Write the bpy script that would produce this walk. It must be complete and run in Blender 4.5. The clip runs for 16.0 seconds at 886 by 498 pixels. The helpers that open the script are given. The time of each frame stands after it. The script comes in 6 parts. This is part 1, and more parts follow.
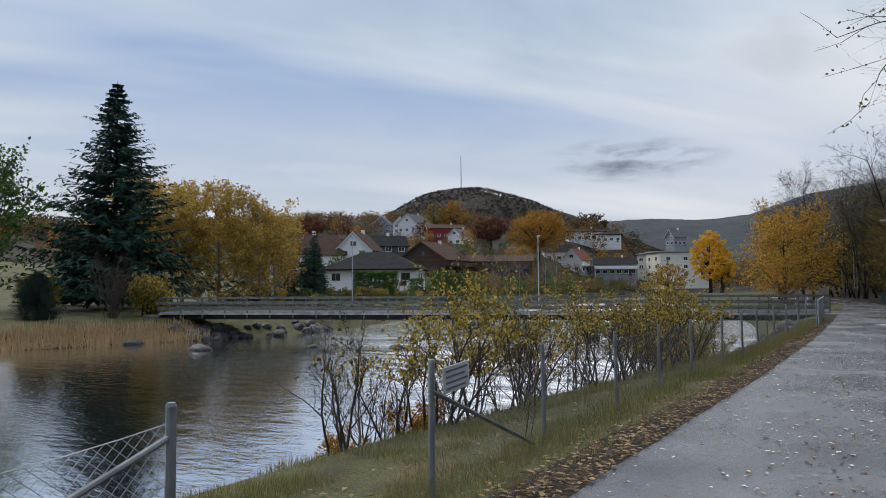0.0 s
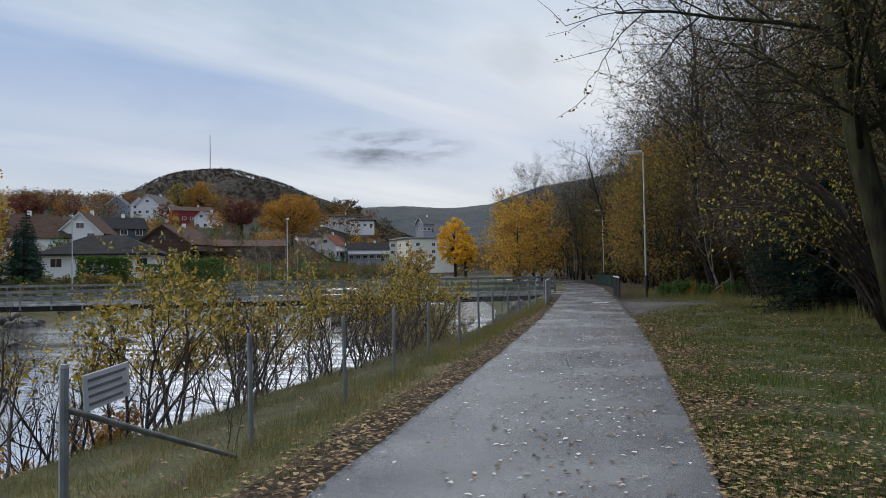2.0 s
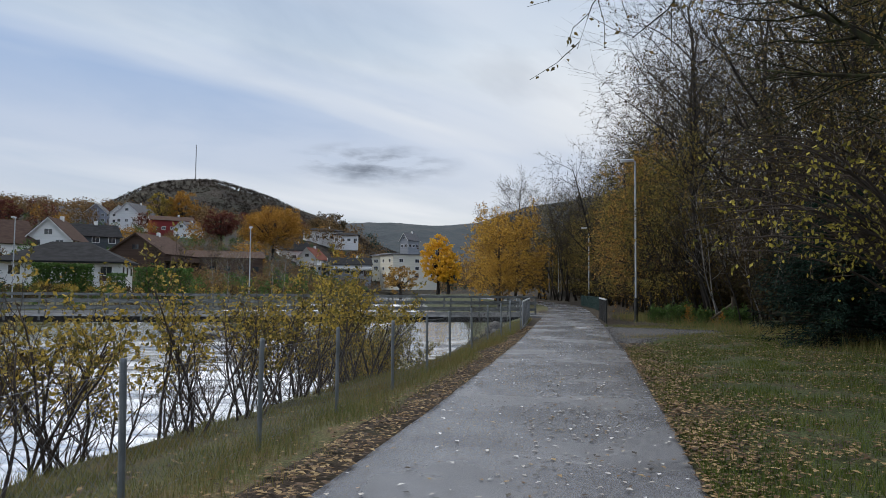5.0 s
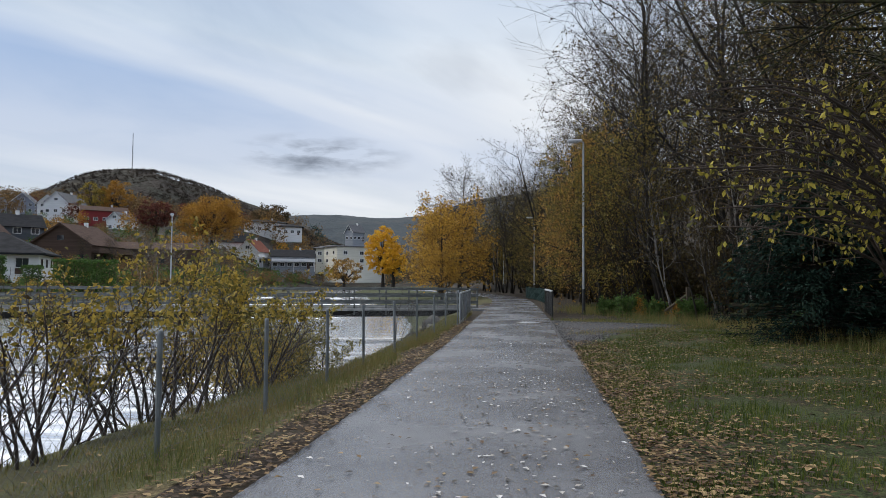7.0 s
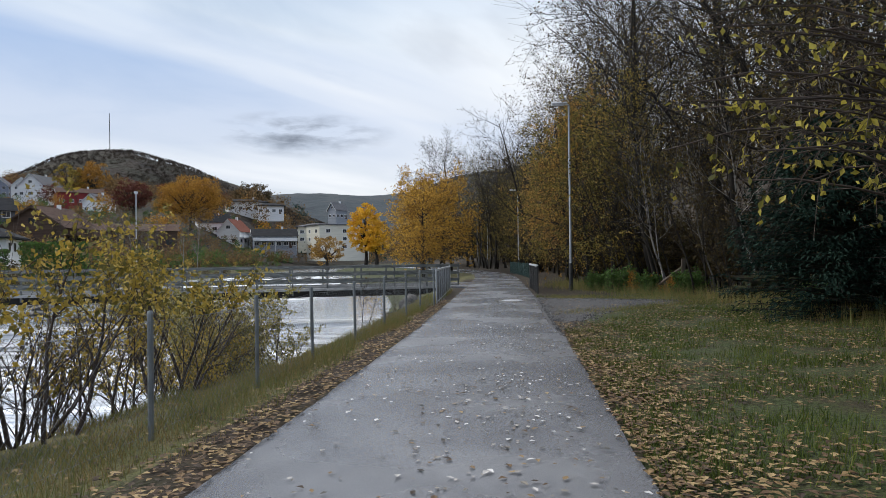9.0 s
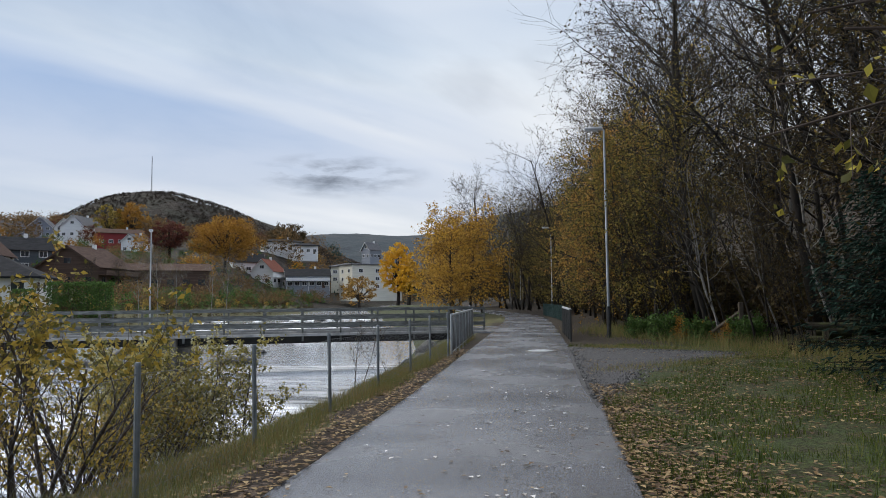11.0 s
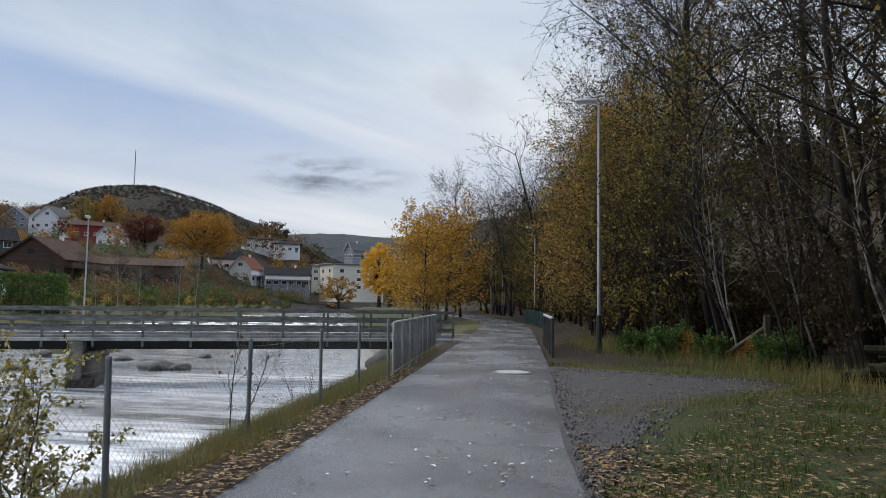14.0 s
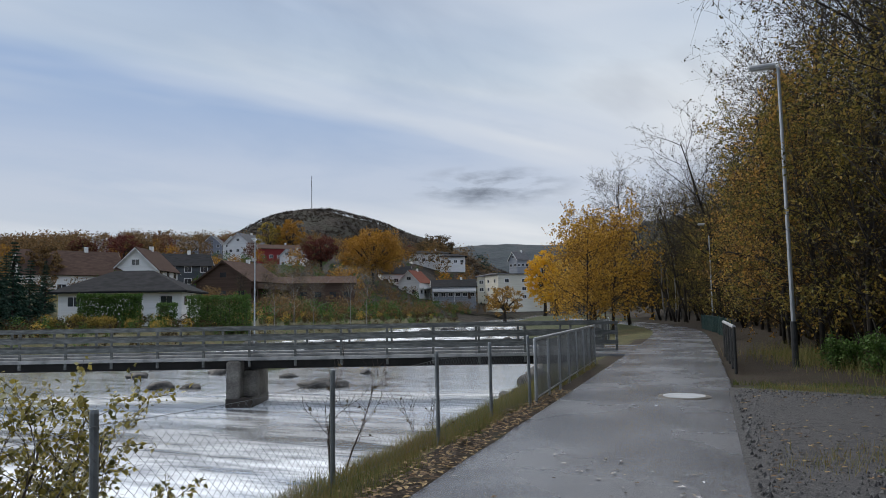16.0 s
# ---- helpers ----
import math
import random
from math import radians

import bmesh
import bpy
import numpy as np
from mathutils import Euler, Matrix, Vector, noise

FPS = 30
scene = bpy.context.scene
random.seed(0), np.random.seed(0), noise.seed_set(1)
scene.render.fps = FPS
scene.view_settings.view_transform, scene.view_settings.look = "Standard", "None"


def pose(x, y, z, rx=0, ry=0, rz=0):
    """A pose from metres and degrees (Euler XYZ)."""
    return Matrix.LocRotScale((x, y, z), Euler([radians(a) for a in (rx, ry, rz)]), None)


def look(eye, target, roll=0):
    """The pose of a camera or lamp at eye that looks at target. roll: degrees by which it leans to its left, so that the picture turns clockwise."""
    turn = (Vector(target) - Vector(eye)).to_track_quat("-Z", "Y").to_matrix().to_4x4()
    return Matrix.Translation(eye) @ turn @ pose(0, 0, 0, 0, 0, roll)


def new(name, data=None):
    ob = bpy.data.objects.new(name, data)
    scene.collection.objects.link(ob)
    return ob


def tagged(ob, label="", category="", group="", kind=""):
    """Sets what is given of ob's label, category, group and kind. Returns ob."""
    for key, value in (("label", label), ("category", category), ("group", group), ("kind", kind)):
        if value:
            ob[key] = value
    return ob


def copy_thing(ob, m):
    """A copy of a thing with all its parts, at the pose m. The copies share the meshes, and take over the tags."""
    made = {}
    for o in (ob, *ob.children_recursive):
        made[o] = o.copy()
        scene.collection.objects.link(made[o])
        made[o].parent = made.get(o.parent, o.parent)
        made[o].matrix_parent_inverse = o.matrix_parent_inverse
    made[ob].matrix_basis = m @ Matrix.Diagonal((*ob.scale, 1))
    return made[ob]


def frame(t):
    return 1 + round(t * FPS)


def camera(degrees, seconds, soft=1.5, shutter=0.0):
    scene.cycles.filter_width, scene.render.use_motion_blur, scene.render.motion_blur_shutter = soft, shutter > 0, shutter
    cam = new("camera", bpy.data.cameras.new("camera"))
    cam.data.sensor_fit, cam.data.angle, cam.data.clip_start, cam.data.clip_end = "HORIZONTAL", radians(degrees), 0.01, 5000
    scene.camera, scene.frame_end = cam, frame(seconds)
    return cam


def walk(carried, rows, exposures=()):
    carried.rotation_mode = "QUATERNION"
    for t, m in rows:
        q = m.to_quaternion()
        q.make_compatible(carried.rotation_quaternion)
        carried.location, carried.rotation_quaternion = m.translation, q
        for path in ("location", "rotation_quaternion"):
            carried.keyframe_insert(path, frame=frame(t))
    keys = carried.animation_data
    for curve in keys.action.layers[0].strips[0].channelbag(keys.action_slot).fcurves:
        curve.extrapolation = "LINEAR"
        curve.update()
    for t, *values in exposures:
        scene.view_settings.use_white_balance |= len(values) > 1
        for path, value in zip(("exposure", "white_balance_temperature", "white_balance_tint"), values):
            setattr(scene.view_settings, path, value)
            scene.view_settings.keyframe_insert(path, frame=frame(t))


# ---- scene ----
cam = camera(64.5, 16.0, soft=0.8)
PATH = [
    (0, (0.432, 1.542, 1.684), (-0.672, 3.206, 1.793), -0.4),
    (0.5, (0.444, 1.754, 1.668), (-0.448, 3.542, 1.765), -0.6),
    (1, (0.41, 2.053, 1.624), (-0.301, 3.921, 1.701), -0.6),
    (1.5, (0.318, 2.425, 1.619), (-0.254, 4.34, 1.684), -0.6),
    (2, (0.271, 2.95, 1.606), (-0.205, 4.892, 1.666), -0.9),
    (2.5, (0.216, 3.524, 1.567), (-0.202, 5.479, 1.635), -0.5),
    (3, (0.168, 4.138, 1.573), (-0.23, 6.096, 1.66), 0.1),
    (3.5, (0.137, 4.79, 1.597), (-0.265, 6.747, 1.692), 0.6),
    (4, (0.172, 5.577, 1.564), (-0.256, 7.528, 1.671), 0.9),
    (6.5, (0.202, 9.482, 1.54), (-0.223, 11.433, 1.653), 0.0),
    (7, (0.179, 10.237, 1.473), (-0.111, 12.214, 1.564), 0.4),
    (7.5, (0.186, 10.798, 1.449), (-0.033, 12.785, 1.51), 0.2),
    (8, (0.156, 11.356, 1.464), (-0.047, 13.345, 1.501), 0.0),
    (8.5, (0.201, 11.937, 1.458), (-0.022, 13.925, 1.48), -0.5),
    (9, (0.199, 12.49, 1.45), (-0.049, 14.474, 1.474), -0.7),
    (9.5, (0.293, 13.062, 1.464), (0.014, 15.042, 1.51), -1.0),
    (10, (0.317, 13.606, 1.513), (-0.002, 15.579, 1.592), -0.9),
    (12.5, (0.386, 18.575, 1.524), (0.035, 20.535, 1.711), -0.4),
    (13, (0.307, 19.115, 1.51), (0.013, 21.085, 1.693), 0.6),
    (13.5, (0.341, 19.648, 1.521), (0.077, 21.623, 1.689), 0.7),
    (14, (0.415, 20.247, 1.512), (0.109, 22.218, 1.66), 0.9),
    (14.5, (0.442, 20.846, 1.519), (0.038, 22.8, 1.653), 0.8),
    (15, (0.435, 21.393, 1.547), (-0.108, 23.313, 1.682), 0.6),
    (15.5, (0.418, 21.778, 1.573), (-0.271, 23.649, 1.729), -0.1),
    (16, (0.456, 22.355, 1.585), (-0.3, 24.199, 1.759), -1.0),
]
EXPOSURES = [(0, 0.25), (2, 0.3), (3.5, 0.3), (5.5, 0.33), (7, 0.40), (8, 0.50), (9, 0.55), (10, 0.50), (12.5, 0.3), (14.5, 0.32), (16, 0.2)]
walk(cam, [(t, look(eye, target, roll)) for t, eye, target, roll in PATH], EXPOSURES)

# ---------------------------------------------------------------- world and sun
world = bpy.data.worlds.new("sky")
scene.world = world
world.use_nodes = True
wn, wl = world.node_tree.nodes, world.node_tree.links
wn.clear()


def wnode(kind, **kw):
    n = wn.new(kind)
    for k, v in kw.items():
        if k in n.inputs:
            n.inputs[k].default_value = v
    return n


SUN_EL, SUN_AZ = radians(44), radians(-82)
out = wnode("ShaderNodeOutputWorld")
bg = wnode("ShaderNodeBackground", Strength=0.79)
wl.new(bg.outputs[0], out.inputs[0])
sky = wnode("ShaderNodeTexSky")
sky.sky_type, sky.sun_disc, sky.sun_elevation, sky.sun_rotation = "NISHITA", False, SUN_EL, SUN_AZ
skyscale = wnode("ShaderNodeVectorMath")
skyscale.operation = "SCALE"
skyscale.inputs["Scale"].default_value = 0.085
wl.new(sky.outputs[0], skyscale.inputs[0])
tc = wnode("ShaderNodeTexCoord")
sep = wnode("ShaderNodeSeparateXYZ")
wl.new(tc.outputs["Generated"], sep.inputs[0])
up = wnode("ShaderNodeMath")
up.operation = "MAXIMUM"
up.inputs[1].default_value = 0.0
wl.new(sep.outputs["Z"], up.inputs[0])
den = wnode("ShaderNodeMath")
den.operation = "ADD"
den.inputs[1].default_value = 0.16
wl.new(up.outputs[0], den.inputs[0])
flat = wnode("ShaderNodeVectorMath")
flat.operation = "DIVIDE"
comb = wnode("ShaderNodeCombineXYZ")
for k in ("X", "Y", "Z"):
    wl.new(den.outputs[0], comb.inputs[k])
wl.new(tc.outputs["Generated"], flat.inputs[0])
wl.new(comb.outputs[0], flat.inputs[1])


def cloud_noise(turn, scale, stretch, detail, rough, shift, distortion=0.4):
    m = wnode("ShaderNodeMapping")
    m.inputs["Rotation"].default_value = (0, 0, radians(turn))
    m.vector_type = "TEXTURE"
    m.inputs["Scale"].default_value = (1 / scale, 1 / (scale * stretch), 1.0)
    m.inputs["Location"].default_value = shift
    wl.new(flat.outputs[0], m.inputs[0])
    n = wnode("ShaderNodeTexNoise", Scale=1.0, Detail=detail, Roughness=rough, Distortion=distortion)
    wl.new(m.outputs[0], n.inputs["Vector"])
    return n.outputs["Fac"]


def wramp(src, stops):
    r = wnode("ShaderNodeValToRGB")
    while len(r.color_ramp.elements) < len(stops):
        r.color_ramp.elements.new(0.5)
    for e, (p, c) in zip(r.color_ramp.elements, stops):
        e.position, e.color = p, (*c, 1) if isinstance(c, tuple) else (c, c, c, 1)
    wl.new(src, r.inputs[0])
    return r.outputs[0]


def wmix(fac, a, b):
    m = wnode("ShaderNodeMix")
    m.data_type = "RGBA"
    wl.new(fac, m.inputs["Factor"])
    for src, key in ((a, 6), (b, 7)):
        if isinstance(src, tuple):
            m.inputs[key].default_value = (*src, 1)
        else:
            wl.new(src, m.inputs[key])
    return m.outputs[2]


# thin high cloud in long bands, brighter towards the horizon, with small grey patches low down
bands = cloud_noise(58, 0.26, 2.8, 4, 0.5, (1.3, 0.4, 0))
veil = cloud_noise(66, 0.9, 1.7, 6, 0.55, (4.1, 2.2, 0))
wisps = cloud_noise(55, 0.4, 2.6, 4, 0.5, (9.0, 1.0, 0))
grey = cloud_noise(-6, 1.1, 0.55, 5, 0.55, (0.3, 7.9, 0))
veil_colour = wramp(up.outputs[0], [(0.0, (0.69, 0.72, 0.76)), (0.10, (0.68, 0.72, 0.77)), (0.20, (0.80, 0.82, 0.845)), (0.33, (0.57, 0.67, 0.80)), (0.46, (0.40, 0.515, 0.72)), (0.60, (1.5, 1.52, 1.55)), (0.85, (4.7, 4.62, 4.55))])
base = wmix(wramp(veil, [(0.30, 0.6), (0.55, 1.0)]), skyscale.outputs[0], veil_colour)
clear = wnode("ShaderNodeMath")
clear.operation = "MULTIPLY"
wl.new(wramp(bands, [(0.47, 0.95), (0.62, 0.0)]), clear.inputs[0])
wl.new(wramp(up.outputs[0], [(0.08, 0.15), (0.32, 1.0)]), clear.inputs[1])
blue = wmix(clear.outputs[0], base, (0.325, 0.46, 0.71))
low = wmix(wramp(wisps, [(0.46, 0.0), (0.72, 0.7)]), blue, (0.92, 0.935, 0.95))
spots = wmix(wramp(grey, [(0.66, 0.0), (0.78, 0.4)]), low, (0.36, 0.40, 0.48))
# one darker bank of cloud low over the valley
cdir = (-0.315 * 0.985, 0.949 * 0.985, 0.172)
cen = wnode("ShaderNodeVectorMath")
cen.operation = "SUBTRACT"
cen.inputs[1].default_value = cdir
wl.new(tc.outputs["Generated"], cen.inputs[0])
stretch_ = wnode("ShaderNodeVectorMath")
stretch_.operation = "MULTIPLY"
stretch_.inputs[1].default_value = (7.5, 7.5, 30.0)
wl.new(cen.outputs[0], stretch_.inputs[0])
far_ = wnode("ShaderNodeVectorMath")
far_.operation = "LENGTH"
wl.new(stretch_.outputs[0], far_.inputs[0])
puff = wnode("ShaderNodeTexNoise", Scale=1.7, Detail=5, Roughness=0.55)
wl.new(stretch_.outputs[0], puff.inputs["Vector"])
mass = wnode("ShaderNodeMath")
mass.operation = "MULTIPLY"
wl.new(wramp(far_.outputs["Value"], [(0.3, 1.0), (1.0, 0.0)]), mass.inputs[0])
wl.new(wramp(puff.outputs["Fac"], [(0.42, 0.0), (0.64, 1.0)]), mass.inputs[1])
bank = wmix(mass.outputs[0], spots, (0.23, 0.265, 0.33))
wl.new(bank, bg.inputs[0])

sun = new("sun", bpy.data.lights.new("sun", "SUN"))
sun.data.energy, sun.data.angle, sun.data.color = 1.9, radians(30), (1.0, 0.94, 0.86)
sun.matrix_world = look((-math.sin(-SUN_AZ) * 40, math.cos(SUN_AZ) * 40, math.tan(SUN_EL) * 40), (0, 0, 0))


# ---------------------------------------------------------------- materials
def mat(name, colours, scale=4.0, rough=0.85, bump=0.3, bump_scale=None, metal=0.0, island=0.0, fine=None,
        stretch=(1, 1, 1), detail=6.0, objvar=0.0, translucent=0.0, spec=0.3, height=0.02):
    """A noise-driven surface: colours blend by a noise in object space, with bump, and may vary piece by piece."""
    m = bpy.data.materials.new(name)
    m.use_nodes = True
    n, l = m.node_tree.nodes, m.node_tree.links
    b = n["Principled BSDF"]
    b.inputs["Roughness"].default_value, b.inputs["Metallic"].default_value = rough, metal
    b.inputs["Specular IOR Level"].default_value = spec
    co = n.new("ShaderNodeTexCoord")
    mp = n.new("ShaderNodeMapping")
    mp.inputs["Scale"].default_value = stretch
    l.new(co.outputs["Object"], mp.inputs[0])
    tx = n.new("ShaderNodeTexNoise")
    tx.inputs["Scale"].default_value, tx.inputs["Detail"].default_value = scale, detail
    l.new(mp.outputs[0], tx.inputs["Vector"])
    ramp = n.new("ShaderNodeValToRGB")
    while len(ramp.color_ramp.elements) < len(colours):
        ramp.color_ramp.elements.new(0.5)
    for i, (e, c) in enumerate(zip(ramp.color_ramp.elements, colours)):
        e.position, e.color = 0.3 + 0.4 * i / max(1, len(colours) - 1), (*c, 1)
    fac = tx.outputs["Fac"]
    if island or objvar:
        src = n.new("ShaderNodeNewGeometry").outputs["Random Per Island"] if island else n.new("ShaderNodeObjectInfo").outputs["Random"]
        mx = n.new("ShaderNodeMix")
        mx.inputs["Factor"].default_value = island or objvar
        l.new(fac, mx.inputs[2])
        l.new(src, mx.inputs[3])
        fac = mx.outputs[0]
        if island:
            for i, e in enumerate(ramp.color_ramp.elements):
                e.position = 0.12 + 0.76 * i / max(1, len(colours) - 1)
    l.new(fac, ramp.inputs[0])
    colour = ramp.outputs[0]
    if fine:
        fx = n.new("ShaderNodeTexNoise")
        fx.inputs["Scale"].default_value, fx.inputs["Detail"].default_value = fine[0], 3
        l.new(mp.outputs[0], fx.inputs["Vector"])
        fr = n.new("ShaderNodeValToRGB")
        fr.color_ramp.elements[0].position, fr.color_ramp.elements[1].position = 0.35, 0.68
        fr.color_ramp.elements[0].color = (1 - fine[1],) * 3 + (1,)
        fr.color_ramp.elements[1].color = (1 + fine[1],) * 3 + (1,)
        l.new(fx.outputs["Fac"], fr.inputs[0])
        mu = n.new("ShaderNodeMix")
        mu.data_type, mu.blend_type = "RGBA", "MULTIPLY"
        mu.inputs["Factor"].default_value = 1.0
        l.new(colour, mu.inputs[6])
        l.new(fr.outputs[0], mu.inputs[7])
        colour = mu.outputs[2]
    l.new(colour, b.inputs["Base Color"])
    if bump:
        bx = n.new("ShaderNodeTexNoise")
        bx.inputs["Scale"].default_value, bx.inputs["Detail"].default_value = bump_scale or scale * 5, 4
        l.new(mp.outputs[0], bx.inputs["Vector"])
        bp = n.new("ShaderNodeBump")
        bp.inputs["Strength"].default_value, bp.inputs["Distance"].default_value = bump, height
        l.new(bx.outputs["Fac"], bp.inputs["Height"])
        l.new(bp.outputs[0], b.inputs["Normal"])
    if translucent:
        tr = n.new("ShaderNodeBsdfTranslucent")
        l.new(colour, tr.inputs[0])
        mixs = n.new("ShaderNodeMixShader")
        mixs.inputs[0].default_value = translucent
        l.new(b.outputs[0], mixs.inputs[1])
        l.new(tr.outputs[0], mixs.inputs[2])
        l.new(mixs.outputs[0], n["Material Output"].inputs[0])
    return m


def asphalt_material():
    m = mat("asphalt", [(0.058, 0.062, 0.073), (0.085, 0.090, 0.103), (0.118, 0.124, 0.137)], scale=0.9, rough=0.5, bump=0.55,
            bump_scale=170, fine=(240, 0.45), spec=0.9, height=0.006)
    n, l = m.node_tree.nodes, m.node_tree.links
    tx = n.new("ShaderNodeTexNoise")
    tx.inputs["Scale"].default_value, tx.inputs["Detail"].default_value = 0.55, 5
    co = n.new("ShaderNodeTexCoord")
    l.new(co.outputs["Object"], tx.inputs["Vector"])
    r = n.new("ShaderNodeMapRange")
    r.inputs["From Min"].default_value, r.inputs["From Max"].default_value = 0.35, 0.65
    r.inputs["To Min"].default_value, r.inputs["To Max"].default_value = 0.14, 0.33
    l.new(tx.outputs["Fac"], r.inputs[0])
    l.new(r.outputs[0], n["Principled BSDF"].inputs["Roughness"])
    return m


def water_material():
    m = bpy.data.materials.new("river_water")
    m.use_nodes = True
    n, l = m.node_tree.nodes, m.node_tree.links
    b = n["Principled BSDF"]
    b.inputs["Base Color"].default_value = (0.016, 0.017, 0.014, 1)
    b.inputs["Roughness"].default_value, b.inputs["IOR"].default_value = 0.05, 1.5
    b.inputs["Specular IOR Level"].default_value = 0.5
    co = n.new("ShaderNodeTexCoord")
    heights = []
    for sc, st, w in ((0.55, (1, 2.2, 1), 1.0), (2.6, (1, 2.6, 1), 0.42), (9.0, (1, 2.0, 1), 0.12), (24.0, (1, 2.4, 1), 0.04)):
        mp = n.new("ShaderNodeMapping")
        mp.inputs["Scale"].default_value = st
        mp.inputs["Rotation"].default_value = (0, 0, radians(18))
        tx = n.new("ShaderNodeTexNoise")
        tx.inputs["Scale"].default_value, tx.inputs["Detail"].default_value = sc, 3
        l.new(co.outputs["Object"], mp.inputs[0])
        l.new(mp.outputs[0], tx.inputs["Vector"])
        mu = n.new("ShaderNodeMath")
        mu.operation = "MULTIPLY"
        mu.inputs[1].default_value = w
        l.new(tx.outputs["Fac"], mu.inputs[0])
        heights.append(mu.outputs[0])
    total = heights[0]
    for h in heights[1:]:
        ad = n.new("ShaderNodeMath")
        l.new(total, ad.inputs[0])
        l.new(h, ad.inputs[1])
        total = ad.outputs[0]
    bp = n.new("ShaderNodeBump")
    bp.inputs["Strength"].default_value, bp.inputs["Distance"].default_value = 0.42, 0.06
    l.new(total, bp.inputs["Height"])
    l.new(bp.outputs[0], b.inputs["Normal"])
    gl = n.new("ShaderNodeBsdfGlossy")
    gl.inputs["Color"].default_value, gl.inputs["Roughness"].default_value = (0.92, 0.95, 0.98, 1), 0.05
    l.new(bp.outputs[0], gl.inputs["Normal"])
    mx = n.new("ShaderNodeMixShader")
    mx.inputs[0].default_value = 0.92
    l.new(b.outputs[0], mx.inputs[1])
    l.new(gl.outputs[0], mx.inputs[2])
    # fast, broken water over stones, its white also painting in the sky's sheen
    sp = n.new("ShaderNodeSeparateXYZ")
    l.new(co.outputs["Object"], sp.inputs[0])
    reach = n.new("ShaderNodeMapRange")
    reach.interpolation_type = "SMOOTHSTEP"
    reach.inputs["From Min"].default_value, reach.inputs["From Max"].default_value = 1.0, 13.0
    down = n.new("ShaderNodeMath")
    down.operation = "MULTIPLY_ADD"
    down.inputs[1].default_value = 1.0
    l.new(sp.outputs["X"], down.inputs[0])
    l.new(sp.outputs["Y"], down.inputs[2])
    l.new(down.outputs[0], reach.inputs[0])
    st = n.new("ShaderNodeMapping")
    st.inputs["Scale"].default_value, st.inputs["Rotation"].default_value = (0.35, 1.5, 1), (0, 0, radians(14))
    l.new(co.outputs["Object"], st.inputs[0])
    sx = n.new("ShaderNodeTexNoise")
    sx.inputs["Scale"].default_value, sx.inputs["Detail"].default_value, sx.inputs["Roughness"].default_value = 0.8, 7, 0.62
    l.new(st.outputs[0], sx.inputs["Vector"])
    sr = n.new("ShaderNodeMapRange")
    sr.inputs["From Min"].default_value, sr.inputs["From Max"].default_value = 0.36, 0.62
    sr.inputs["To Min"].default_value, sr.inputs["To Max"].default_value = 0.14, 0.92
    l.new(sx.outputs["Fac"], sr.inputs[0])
    mu2 = n.new("ShaderNodeMath")
    mu2.operation = "MULTIPLY"
    # less white below the bridge, painting in a dark reflection
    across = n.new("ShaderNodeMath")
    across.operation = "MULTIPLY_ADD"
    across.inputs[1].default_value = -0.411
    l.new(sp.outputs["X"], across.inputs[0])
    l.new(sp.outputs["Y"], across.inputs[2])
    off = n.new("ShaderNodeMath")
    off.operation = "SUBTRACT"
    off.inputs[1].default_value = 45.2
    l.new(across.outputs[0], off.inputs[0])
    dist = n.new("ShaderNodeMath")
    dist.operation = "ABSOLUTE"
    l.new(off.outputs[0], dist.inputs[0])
    reflected_dark = n.new("ShaderNodeMapRange")
    reflected_dark.interpolation_type = "SMOOTHSTEP"
    reflected_dark.inputs["From Min"].default_value, reflected_dark.inputs["From Max"].default_value = 1.5, 6.0
    reflected_dark.inputs["To Min"].default_value, reflected_dark.inputs["To Max"].default_value = 0.45, 1.0
    l.new(dist.outputs[0], reflected_dark.inputs[0])
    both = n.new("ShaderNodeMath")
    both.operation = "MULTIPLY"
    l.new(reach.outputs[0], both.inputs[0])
    l.new(reflected_dark.outputs[0], both.inputs[1])
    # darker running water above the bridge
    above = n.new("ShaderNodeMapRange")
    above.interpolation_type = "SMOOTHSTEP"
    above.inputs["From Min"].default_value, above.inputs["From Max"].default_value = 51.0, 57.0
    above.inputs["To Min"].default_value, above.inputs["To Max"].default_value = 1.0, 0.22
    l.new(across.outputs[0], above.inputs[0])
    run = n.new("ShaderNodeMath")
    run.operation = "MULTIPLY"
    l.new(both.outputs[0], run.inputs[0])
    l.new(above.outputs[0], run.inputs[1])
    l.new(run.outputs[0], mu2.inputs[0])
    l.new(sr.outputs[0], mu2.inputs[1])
    # whitish diffuse stands in for sky mirrored by the ripples, and for foam
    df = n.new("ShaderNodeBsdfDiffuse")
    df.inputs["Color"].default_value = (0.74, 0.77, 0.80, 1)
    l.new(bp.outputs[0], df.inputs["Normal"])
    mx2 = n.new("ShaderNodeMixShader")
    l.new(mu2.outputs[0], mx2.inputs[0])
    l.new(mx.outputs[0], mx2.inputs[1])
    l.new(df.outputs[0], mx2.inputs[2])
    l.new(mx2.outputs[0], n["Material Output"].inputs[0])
    return m


def glass_material():
    m = mat("window_glass", [(0.02, 0.024, 0.03), (0.05, 0.055, 0.06)], scale=0.3, rough=0.06, bump=0.0, spec=0.8)
    return m


